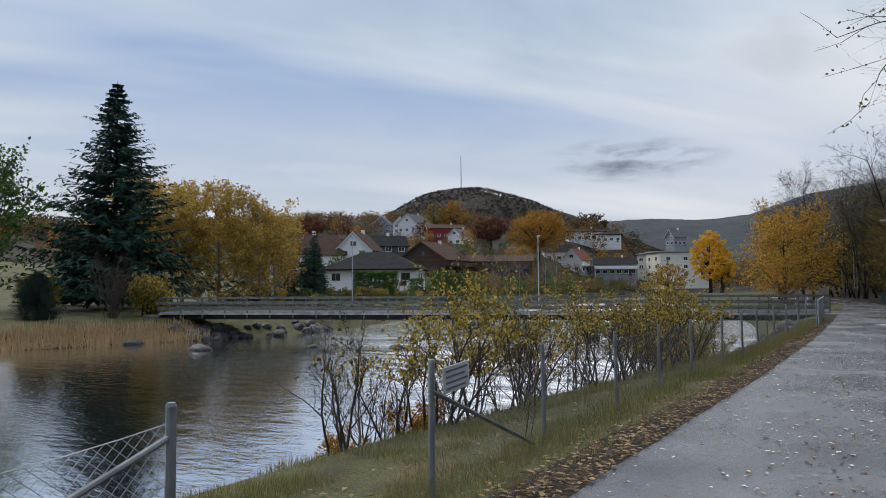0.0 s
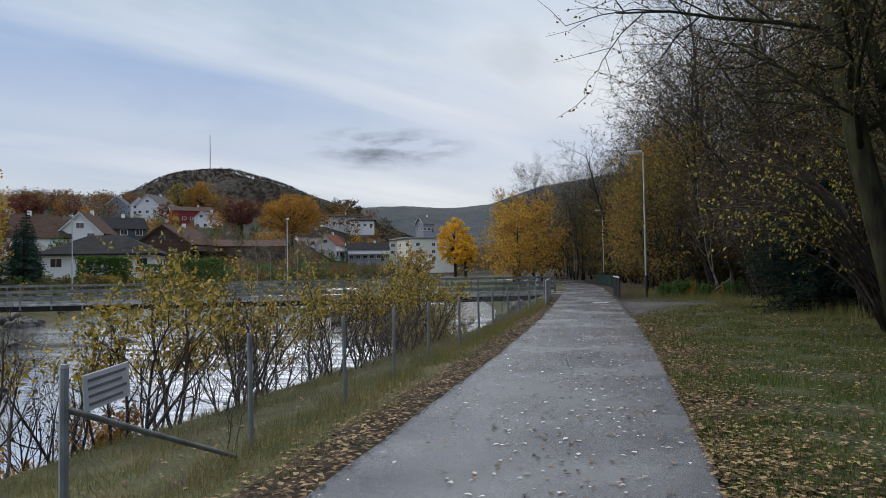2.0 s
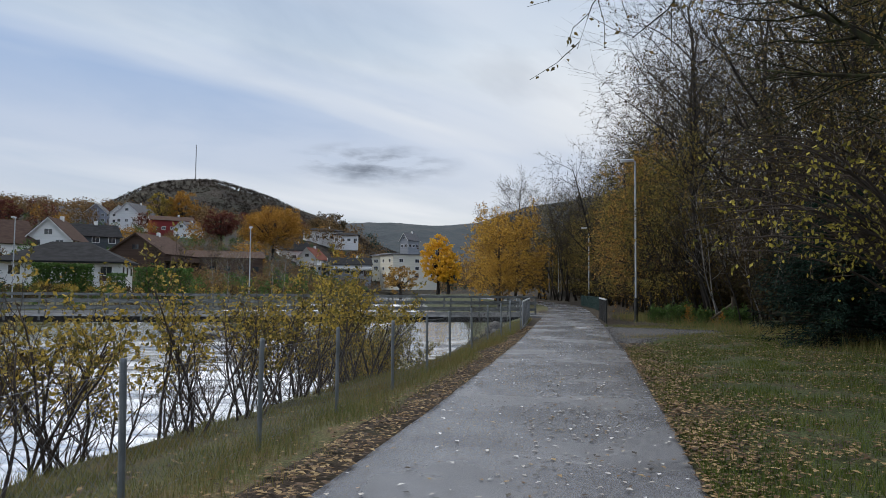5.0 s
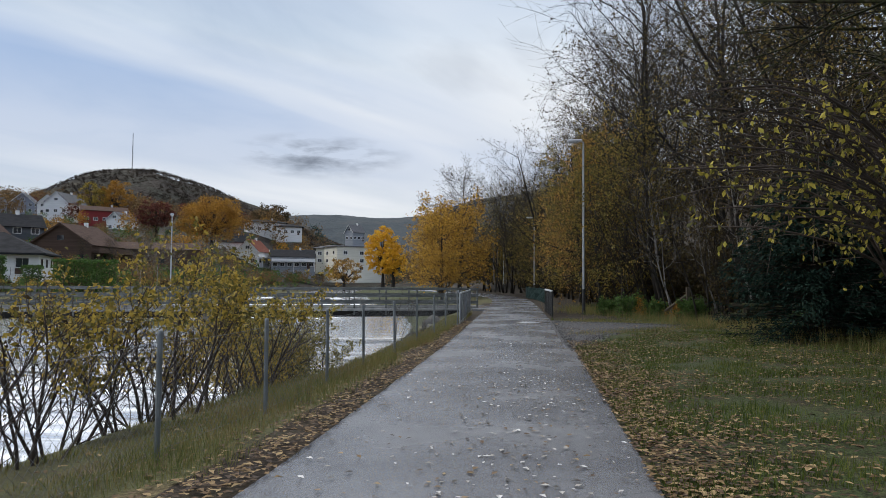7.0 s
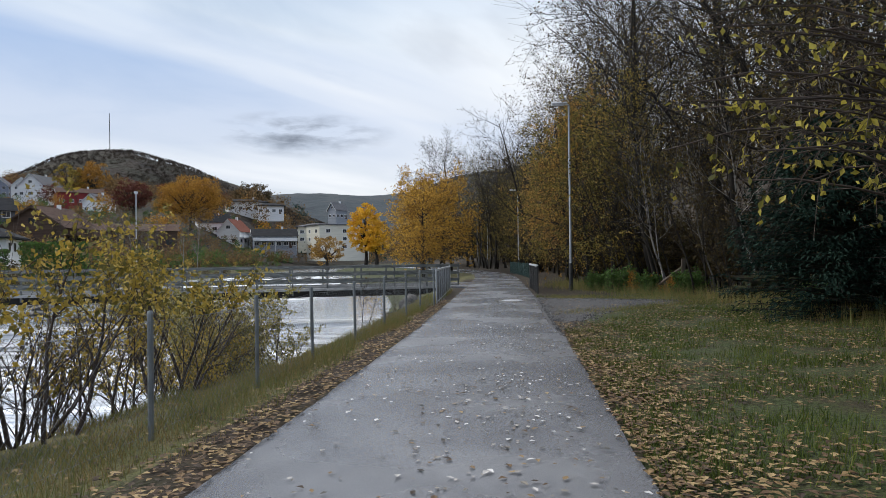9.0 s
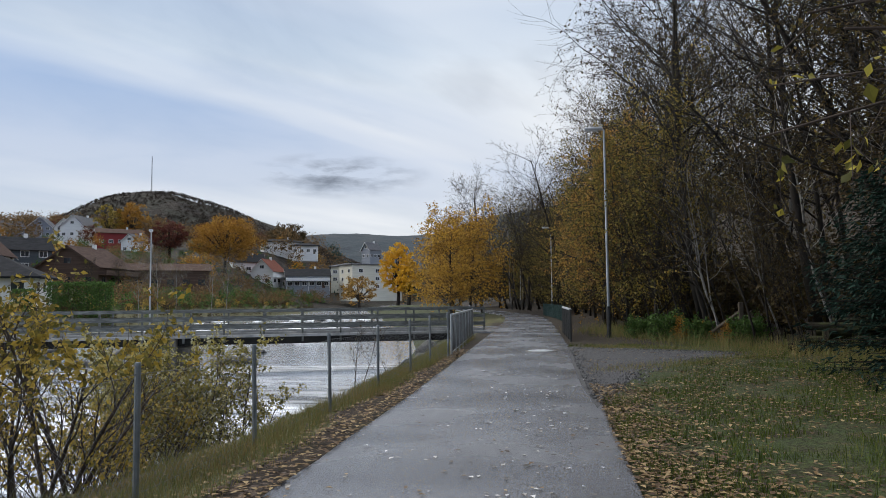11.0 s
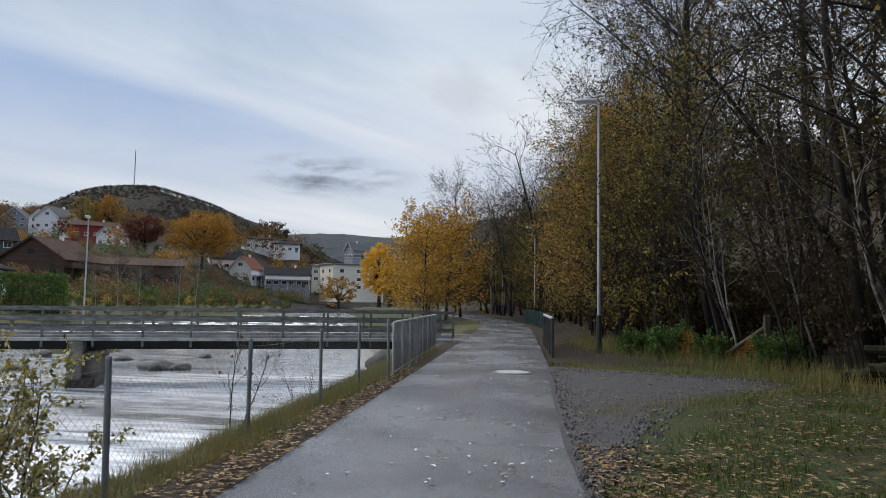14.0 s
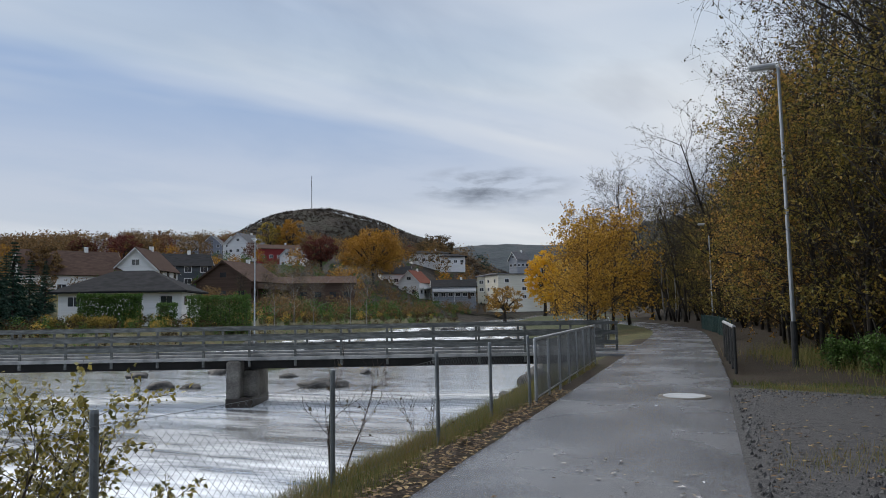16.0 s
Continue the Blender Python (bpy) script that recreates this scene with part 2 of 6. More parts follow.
M = {
    "asphalt": asphalt_material(),
    "water": water_material(),
    "glass": glass_material(),
    "grass_ground": mat("grass_ground", [(0.028, 0.021, 0.012), (0.038, 0.042, 0.014), (0.032, 0.046, 0.013), (0.06, 0.048, 0.024)], scale=1.7, rough=0.95, bump=1.0, bump_scale=38, fine=(26, 0.6)),
    "heath": mat("brown_heath", [(0.026, 0.024, 0.022), (0.042, 0.036, 0.030), (0.036, 0.036, 0.028), (0.055, 0.046, 0.036)], scale=0.035, rough=0.95, bump=0.8, bump_scale=0.4, fine=(0.3, 0.35), height=2.0, spec=0.1),
    # distant forest with the blue-grey of haze mixed into its base colour
    "hazed_forest": mat("distant_forest_haze_tint", [(0.0144, 0.0224, 0.0288), (0.028, 0.0384, 0.0448), (0.044, 0.048, 0.0496)], scale=0.012, rough=1.0, bump=0.6, bump_scale=0.06, height=6.0),
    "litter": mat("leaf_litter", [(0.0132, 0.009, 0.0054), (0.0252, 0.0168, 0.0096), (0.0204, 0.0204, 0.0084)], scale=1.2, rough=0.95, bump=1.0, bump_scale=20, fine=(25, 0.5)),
    "verge": mat("dry_verge", [(0.039, 0.0351, 0.0169), (0.065, 0.0676, 0.0247), (0.0975, 0.0728, 0.0364)], scale=1.1, rough=0.95, bump=0.9, bump_scale=30, fine=(28, 0.45)),
    "gravel": mat("gravel", [(0.0425, 0.0425, 0.0467), (0.0797, 0.0797, 0.0819), (0.0585, 0.0585, 0.0595)], scale=6, rough=0.9, bump=1.0, bump_scale=55, fine=(70, 0.5), height=0.03),
    "green_net": mat("dark_green_mesh", [(0.012, 0.035, 0.032), (0.022, 0.055, 0.05)], scale=3, rough=0.7, bump=0),
    "foam": mat("white_foam", [(0.55, 0.57, 0.58), (0.78, 0.80, 0.80)], scale=3, rough=0.6, bump=0.5, bump_scale=9),
    "stone_chip": mat("stone_chips", [(0.03, 0.03, 0.033), (0.07, 0.07, 0.071), (0.15, 0.15, 0.15)], scale=3, rough=0.85, bump=0, island=0.9),
    "steel": mat("galvanised_steel", [(0.30, 0.32, 0.34), (0.42, 0.44, 0.46)], scale=5, rough=0.5, bump=0.1, metal=0.55),
    "lamp_steel": mat("lamp_steel", [(0.34, 0.36, 0.38), (0.45, 0.47, 0.49)], scale=3, rough=0.45, bump=0.05, metal=0.5, stretch=(1, 1, 0.3)),
    "green_steel": mat("dull_galvanised_steel", [(0.13, 0.145, 0.15), (0.23, 0.25, 0.26)], scale=4, rough=0.55, bump=0.1, metal=0.4),
    "wire": mat("fence_wire", [(0.11, 0.115, 0.12), (0.18, 0.19, 0.20)], scale=3, rough=0.6, bump=0, metal=0.4),
    "dark_metal": mat("dark_metal", [(0.02, 0.022, 0.022), (0.045, 0.045, 0.045)], scale=6, rough=0.6, bump=0.1),
    "sign": mat("sign_plate", [(0.36, 0.38, 0.40), (0.46, 0.48, 0.50)], scale=5, rough=0.55, bump=0.05),
    "sign_text": mat("sign_text", [(0.10, 0.11, 0.12), (0.14, 0.15, 0.16)], scale=5, rough=0.6, bump=0),
    "concrete": mat("weathered_concrete", [(0.045, 0.042, 0.038), (0.12, 0.112, 0.10), (0.19, 0.18, 0.16)], scale=1.3, rough=0.9, bump=0.3, fine=(18, 0.2)),
    "wet_concrete": mat("wet_concrete", [(0.018, 0.015, 0.012), (0.045, 0.032, 0.022)], scale=2, rough=0.5, bump=0.3),
    "deck": mat("bridge_deck", [(0.16, 0.16, 0.157), (0.27, 0.268, 0.26), (0.34, 0.335, 0.32)], scale=2, rough=0.8, bump=0.3),
    # near-black, the shade below the deck put into the beam colour
    "shaded_beam": mat("beam_in_deck_shade", [(0.008, 0.008, 0.008), (0.018, 0.017, 0.016)], scale=2, rough=0.8, bump=0.3),
    "bridge_rail": mat("grey_green_rail", [(0.06, 0.064, 0.06), (0.10, 0.105, 0.10), (0.17, 0.175, 0.165)], scale=3, rough=0.75, bump=0.2, stretch=(1, 1, 4)),
    "old_wood": mat("old_wood", [(0.07, 0.055, 0.04), (0.14, 0.115, 0.09)], scale=5, rough=0.9, bump=0.5, stretch=(1, 1, 0.2)),
    "rock": mat("river_rock", [(0.018, 0.018, 0.018), (0.042, 0.041, 0.039), (0.075, 0.072, 0.068)], scale=2.5, rough=0.6, bump=0.5, fine=(14, 0.3)),
    "bark": mat("grey_brown_bark", [(0.012, 0.010, 0.009), (0.026, 0.022, 0.018), (0.046, 0.040, 0.033)], scale=5, rough=0.95, bump=0.7, stretch=(1, 1, 0.25)),
    "bark_pale": mat("pale_birch_bark", [(0.06, 0.055, 0.05), (0.20, 0.19, 0.175), (0.27, 0.26, 0.24)], scale=4, rough=0.9, bump=0.4, stretch=(0.4, 0.4, 1.6)),
    "twig": mat("dark_twigs", [(0.035, 0.027, 0.022), (0.075, 0.058, 0.048)], scale=6, rough=0.9, bump=0.0),
    "leaf_olive": mat("olive_yellow_leaves", [(0.065, 0.068, 0.02), (0.17, 0.14, 0.03), (0.33, 0.235, 0.038), (0.46, 0.335, 0.065)], scale=1.2, rough=0.7, bump=0, island=0.7, translucent=0.3),
    "leaf_yellow": mat("bright_yellow_leaves", [(0.45, 0.24, 0.015), (0.62, 0.35, 0.02), (0.72, 0.46, 0.04)], scale=0.4, rough=0.7, bump=0, island=0.6, translucent=0.35),
    "leaf_orange": mat("orange_brown_leaves", [(0.14, 0.07, 0.014), (0.28, 0.135, 0.02), (0.38, 0.20, 0.025), (0.44, 0.26, 0.045)], scale=0.5, rough=0.75, bump=0, island=0.65, translucent=0.3),
    "leaf_gold": mat("golden_orange_leaves", [(0.0805, 0.0483, 0.0138), (0.241, 0.132, 0.0207), (0.46, 0.265, 0.0322), (0.598, 0.391, 0.0633)], scale=0.35, rough=0.75, bump=0, island=0.55, translucent=0.3),
    "leaf_birch": mat("faded_yellow_leaves", [(0.22, 0.15, 0.03), (0.38, 0.25, 0.045), (0.50, 0.35, 0.08)], scale=0.5, rough=0.7, bump=0, island=0.65, translucent=0.3),
    "leaf_brown": mat("dull_brown_leaves", [(0.022, 0.017, 0.010), (0.048, 0.033, 0.014), (0.085, 0.058, 0.02), (0.06, 0.058, 0.018)], scale=0.5, rough=0.8, bump=0, island=0.65, translucent=0.25),
    "leaf_bare": mat("bare_brown_branches", [(0.028, 0.025, 0.022), (0.042, 0.036, 0.030), (0.058, 0.045, 0.034), (0.046, 0.046, 0.034)], scale=0.02, rough=0.95, bump=0, island=0.15, spec=0.05),
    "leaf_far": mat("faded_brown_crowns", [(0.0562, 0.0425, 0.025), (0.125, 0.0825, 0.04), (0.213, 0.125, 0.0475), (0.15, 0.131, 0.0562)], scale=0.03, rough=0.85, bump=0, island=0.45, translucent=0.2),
    "leaf_hazel": mat("yellow_green_hazel_leaves", [(0.07, 0.07, 0.018), (0.17, 0.155, 0.03), (0.34, 0.29, 0.05), (0.47, 0.40, 0.07)], scale=0.5, rough=0.7, bump=0, island=0.8, translucent=0.35),
    "leaf_edge": mat("brown_olive_leaves", [(0.0625, 0.045, 0.0163), (0.188, 0.11, 0.0275), (0.375, 0.206, 0.0425), (0.5, 0.325, 0.075)], scale=0.5, rough=0.75, bump=0, island=0.7, translucent=0.3),
    "leaf_moss": mat("olive_green_autumn_leaves", [(0.0403, 0.0403, 0.0138), (0.115, 0.101, 0.0253), (0.241, 0.19, 0.0391), (0.31, 0.196, 0.0414)], scale=0.5, rough=0.75, bump=0, island=0.7, translucent=0.3),
    "leaf_red": mat("dark_red_leaves", [(0.06, 0.018, 0.014), (0.11, 0.03, 0.02), (0.15, 0.05, 0.028)], scale=0.5, rough=0.8, bump=0, island=0.6, translucent=0.2),
    "leaf_green": mat("dull_green_leaves", [(0.028, 0.0588, 0.014), (0.0588, 0.119, 0.0224), (0.105, 0.168, 0.0364)], scale=0.8, rough=0.75, bump=0, island=0.6, translucent=0.2),
    "leaf_dark": mat("dark_leaves_against_sky", [(0.04, 0.033, 0.017), (0.09, 0.07, 0.026), (0.17, 0.115, 0.034), (0.13, 0.12, 0.035)], scale=0.8, rough=0.7, bump=0, island=0.6, translucent=0.3),
    "needles": mat("spruce_needles", [(0.0114, 0.0285, 0.0228), (0.0247, 0.057, 0.0418), (0.0456, 0.0874, 0.0646)], scale=0.8, rough=0.9, bump=0, island=0.6, spec=0.1),
    "needles_dark": mat("dark_evergreen_needles", [(0.006, 0.015, 0.012), (0.013, 0.03, 0.022), (0.024, 0.046, 0.034)], scale=0.8, rough=0.9, bump=0, island=0.6, spec=0.1),
    "leaf_willow": mat("grey_green_shrub_leaves", [(0.08, 0.085, 0.025), (0.19, 0.165, 0.04), (0.33, 0.27, 0.06), (0.42, 0.41, 0.26)], scale=0.8, rough=0.7, bump=0, island=0.75, translucent=0.3),
    "bark_mossy": mat("dark_mossy_bark", [(0.010, 0.009, 0.007), (0.022, 0.02, 0.014), (0.03, 0.034, 0.014), (0.045, 0.042, 0.03)], scale=6, rough=0.95, bump=1.0, bump_scale=22, stretch=(1, 1, 0.3), spec=0.1),
    "fallen": mat("fallen_leaves", [(0.0296, 0.018, 0.0106), (0.0793, 0.0454, 0.0212), (0.148, 0.0929, 0.0381), (0.264, 0.19, 0.09)], scale=2, rough=0.7, bump=0, island=0.85),
    "fallen_pale": mat("pale_fallen_leaves", [(0.02, 0.016, 0.012), (0.20, 0.18, 0.15), (0.38, 0.36, 0.34), (0.50, 0.49, 0.48)], scale=2, rough=0.55, bump=0, island=0.9),
    "blade": mat("grass_blades", [(0.0223, 0.0425, 0.0081), (0.0557, 0.086, 0.0142), (0.101, 0.127, 0.0223), (0.162, 0.147, 0.0344)], scale=0.9, rough=0.8, bump=0, island=0.5, translucent=0.2),
    "blade_dry": mat("dry_grass_blades", [(0.06, 0.09, 0.024), (0.128, 0.15, 0.045), (0.24, 0.195, 0.078), (0.21, 0.112, 0.045)], scale=0.45, rough=0.85, bump=0, island=0.4, translucent=0.25),
    "reed": mat("straw_reeds", [(0.30, 0.20, 0.10), (0.46, 0.33, 0.18)], scale=0.5, rough=0.85, bump=0, island=0.6),
}
for key, pair in {
    "wall_white": [(0.66, 0.66, 0.65), (0.78, 0.78, 0.77)], "wall_grey": [(0.20, 0.22, 0.25), (0.27, 0.29, 0.32)],
    "wall_dark": [(0.05, 0.06, 0.07), (0.085, 0.095, 0.105)], "wall_red": [(0.17, 0.02, 0.022), (0.23, 0.032, 0.03)],
    "wall_brown": [(0.055, 0.032, 0.022), (0.10, 0.062, 0.045)], "wall_cream": [(0.50, 0.48, 0.40), (0.60, 0.58, 0.49)],
    "wall_blue": [(0.17, 0.19, 0.24), (0.23, 0.25, 0.30)],
}.items():
    M[key] = mat(key.replace("wall_", "") + "_board_wall", pair, scale=0.6, rough=0.7, bump=0.35, bump_scale=7, stretch=(0.3, 0.3, 5))
for key, pair in {
    "roof_dark": [(0.014, 0.015, 0.017), (0.030, 0.031, 0.034)], "roof_brown": [(0.055, 0.035, 0.028), (0.09, 0.06, 0.048)],
    "roof_grey": [(0.09, 0.09, 0.095), (0.14, 0.14, 0.145)], "roof_red": [(0.14, 0.05, 0.035), (0.20, 0.08, 0.055)],
}.items():
    M[key] = mat(key.replace("roof_", "") + "_roof_tiles", pair, scale=1.0, rough=0.95, bump=0.5, bump_scale=5, stretch=(1, 1, 3), spec=0.1)


# ---------------------------------------------------------------- mesh helpers
def mesh_object(name, verts, faces, material, parent=None, label="", smooth=False):
    me = bpy.data.meshes.new(name)
    me.from_pydata([tuple(v) for v in verts], [], faces)
    me.materials.append(M[material] if isinstance(material, str) else material)
    if smooth:
        me.polygons.foreach_set("use_smooth", [True] * len(me.polygons))
    me.update()
    ob = new(name, me)
    if parent:
        ob.parent = parent
    if label:
        ob["label"] = label
    return ob


def part(name, bm, material, parent=None, label="", smooth=False):
    """Links a bmesh as one mesh object under a thing or a part."""
    me = bpy.data.meshes.new(name)
    bm.to_mesh(me)
    bm.free()
    me.materials.append(M[material] if isinstance(material, str) else material)
    if smooth:
        me.polygons.foreach_set("use_smooth", [True] * len(me.polygons))
    ob = new(name, me)
    if parent:
        ob.parent = parent
    if label:
        ob["label"] = label
    return ob


def bm_box(bm, lo, hi, m=None, bevel=0.0):
    c = [(a + b) / 2 for a, b in zip(lo, hi)]
    size = [max(b - a, 1e-4) for a, b in zip(lo, hi)]
    geo = bmesh.ops.create_cube(bm, size=1, matrix=(m or Matrix()) @ Matrix.Translation(c) @ Matrix.Diagonal((*size, 1)))
    if bevel:
        edges = list({e for v in geo["verts"] for e in v.link_edges})
        bmesh.ops.bevel(bm, geom=edges, offset=bevel, segments=1, affect="EDGES")
    return bm


def box(lo, hi, m=None, bevel=0.0):
    return bm_box(bmesh.new(), lo, hi, m, bevel)


class Build:
    """Collects vertices and faces for one mesh."""

    def __init__(self):
        self.v, self.f = [], []

    def tube(self, pts, radii, sides):
        base = len(self.v)
        pts = [Vector(p) for p in pts]
        for i, (p, r) in enumerate(zip(pts, radii)):
            d = (pts[min(i + 1, len(pts) - 1)] - pts[max(i - 1, 0)])
            d = d.normalized() if d.length > 1e-9 else Vector((0, 0, 1))
            a = d.orthogonal().normalized() if abs(d.z) > 0.9 else d.cross(Vector((0, 0, 1))).normalized()
            b = d.cross(a)
            for k in range(sides):
                an = 2 * math.pi * k / sides
                self.v.append(p + (a * math.cos(an) + b * math.sin(an)) * r)
        for i in range(len(pts) - 1):
            for k in range(sides):
                q = base + i * sides
                self.f.append((q + k, q + (k + 1) % sides, q + sides + (k + 1) % sides, q + sides + k))
        if sides > 3:
            self.f.append(tuple(base + k for k in reversed(range(sides))))
            self.f.append(tuple(base + (len(pts) - 1) * sides + k for k in range(sides)))

    def leaf(self, p, d, n, length, width):
        s = d.cross(n).normalized() * width / 2
        k = len(self.v)
        mid = p + d * length * 0.45
        self.v += [p, mid + s + n * width * 0.18, p + d * length, mid - s + n * width * 0.18]
        self.f += [(k, k + 1, k + 2), (k, k + 2, k + 3)]

    def blade(self, p, tip, w):
        k = len(self.v)
        self.v += [p - w, p + w, tip]
        self.f.append((k, k + 1, k + 2))

    def obj(self, name, material, parent=None, label="", smooth=False):
        return mesh_object(name, self.v, self.f, material, parent, label, smooth)


def curve(y, table):
    ys, xs = zip(*table)
    return np.interp(y, ys, xs)


def rnd_dir(rng, up_bias=0.0):
    v = Vector((rng.gauss(0, 1), rng.gauss(0, 1), rng.gauss(up_bias, 1)))
    return v.normalized()


# ---------------------------------------------------------------- the lie of the land
PATH_MID = [(-30, -0.45), (16, -0.47), (26, -0.66), (37, -1.08), (48, -1.55), (58, -2.05), (66, -2.55), (73, -3.3), (80, -4.6), (88, -6.6), (97, -9.5), (110, -14.5), (130, -24)]
NEAR_SHORE = [(-400, -40), (-60, -11), (-20, -7.6), (8, -7.4), (15, -7.0), (20, -6.4), (24, -5.6), (28, -4.95), (32, -4.75), (36, -4.9), (42, -5.8), (46, -7.0), (50, -8.2), (60, -9.8), (75, -13.5), (90, -18), (110, -25), (150, -36), (180, -47), (200, -53), (260, -62), (400, -80), (700, -120)]
NEAR_CREST = [(-60, -7.5), (0, -5.6), (8, -5.7), (15, -5.3), (20, -4.9), (24, -4.3), (28, -3.85), (32, -3.65), (36, -3.75), (45, -4.9), (60, -6.5), (75, -9.5), (90, -14), (110, -20), (150, -31), (200, -46), (260, -56), (700, -116)]
FAR_SHORE = [(-400, -90), (-60, -58), (-20, -52), (10, -46.5), (20, -43.5), (25, -41.5), (32, -39.8), (38, -38.6), (45, -39.0), (55, -42), (66, -46), (80, -50), (110, -54), (150, -60), (200, -66), (260, -70), (400, -92), (700, -132)]
WATER = -1.8
# elevation of the skyline (tangent) by bearing in degrees, left of the path negative
RIDGE = [(-180, 0.05), (-95, 0.08), (-66, 0.095), (-60, 0.088), (-56, 0.098), (-50, 0.106), (-45, 0.112), (-40, 0.112), (-36, 0.112), (-30, 0.110), (-25, 0.105), (-22, 0.10), (-19.5, 0.082), (-17, 0.05), (-13, 0.03), (-8, 0.03), (-3, 0.06), (3, 0.10), (10, 0.14), (40, 0.16), (90, 0.12), (180, 0.05)]
FAR_HILLS = [(-180, 0.03), (-75, 0.055), (-60, 0.06), (-30, 0.05), (-22, 0.088), (-17, 0.092), (-13, 0.087), (-10, 0.092), (-6, 0.115), (0, 0.13), (30, 0.10), (180, 0.03)]


def smooth(a, b, v):
    t = np.clip((v - a) / (b - a), 0, 1)
    return t * t * (3 - 2 * t)


def land(x, y):
    x, y = np.asarray(x, float), np.asarray(y, float)
    mid, shore, crest, far = curve(y, PATH_MID), curve(y, NEAR_SHORE), curve(y, NEAR_CREST), curve(y, FAR_SHORE)
    r = np.hypot(x, y - 12)
    th = np.degrees(np.arctan2(x, y - 12))
    # near bank
    left_edge = mid - 1.45
    z = np.where(x > left_edge, 0.0, -0.16 * smooth(0, 1.3, left_edge - x) - 0.25 * smooth(0, 1, (left_edge - 1.3 - x) / np.maximum(left_edge - 1.3 - crest, 0.3)))
    z = np.where(x < crest, -0.41 - (np.abs(WATER) - 0.31) * smooth(0, 1, (crest - x) / np.maximum(crest - shore, 0.2)), z)
    z = np.where(x < shore, -1.9 - 0.8 * smooth(0, 6, shore - x), z)
    # far bank
    z = np.where(x < far + 8, np.maximum(z, -2.7 + 0.85 * smooth(-8, 0, far - x)), z)
    z = np.where(x < far, -1.85 + 1.55 * smooth(0, 4.5, far - x) + 0.6 * smooth(4, 30, far - x), z)
    # lawn and the wooded slope on the dry side
    right = x - (mid + 1.45)
    z = np.where(right > 0, 0.012 * np.maximum(right - 1.0, 0) + np.minimum(0.06 * np.maximum(right - 6, 0) + 0.30 * np.maximum(right - 9.5, 0), 24), z)
    z = np.minimum(z, 60)
    # valley sides
    ridge = np.interp(th, *zip(*RIDGE))
    side = np.where(x < far, smooth(8, 60, far - x), smooth(40, 120, x))
    climb = ridge * 560 * np.clip((r - 85) / 560, 0, 1) ** 1.15 * side
    z = np.where((x < far - 7) | (x > 30), np.maximum(z, 0.15 * side + climb - 0.25 * (1 - smooth(7, 12, far - x)) * (x < far)), z)
    hills = np.interp(th, *zip(*FAR_HILLS)) * r
    z = np.maximum(z, np.where(r > 700, hills * smooth(900, 2300, r), -9))
    # the rocky hill with the mast
    hx, hy = x + 392, y - 628
    side_ = hx * 0.83 + hy * 0.55
    hill = 104 * np.exp(-(side_ ** 2 / (2 * np.where(side_ < 0, 100.0, 132.0) ** 2) + (hx * 0.55 - hy * 0.83) ** 2 / (2 * 140.0 ** 2)))
    hill = np.minimum(hill, 97 + 0.35 * (hill - 97)) * (1 + 0.014 * np.sin(side_ / 23.0 + 1.1) + 0.008 * np.sin(side_ / 9.0))
    z = np.where(x < far - 60, np.maximum(z, hill), z)
    # a low islet in the river
    z = np.maximum(z, np.where(np.hypot(x + 27.2, y - 58.6) < 4, -1.45 - 0.9 * smooth(1.0, 4.0, np.hypot((x + 27.2), y - 58.6)), -9))
    return z


def wood_edge(y):
    """Where the wood beside the lawn begins."""
    return curve(y, [(-60, 10), (-5, 9), (10, 9), (20, 8.2), (26, 7.6), (33, 6.6), (38, 4.9), (44, 2.9), (52, 1.7), (60, 0.9), (70, 0.4), (78, -0.6), (90, -3.4), (105, -8), (140, -20), (300, -40)])


def land_at(x, y):
    return float(land(x, y))


def spread(near_lo, near_hi, step, lo, hi, growth=1.13):
    a = list(np.arange(near_lo, near_hi + step / 2, step))
    d, v = step, near_hi
    while v < hi:
        d *= growth
        v += d
        a.append(v)
    d, v = step, near_lo
    while v > lo:
        d *= growth
        v -= d
        a.insert(0, v)
    return np.array(a)


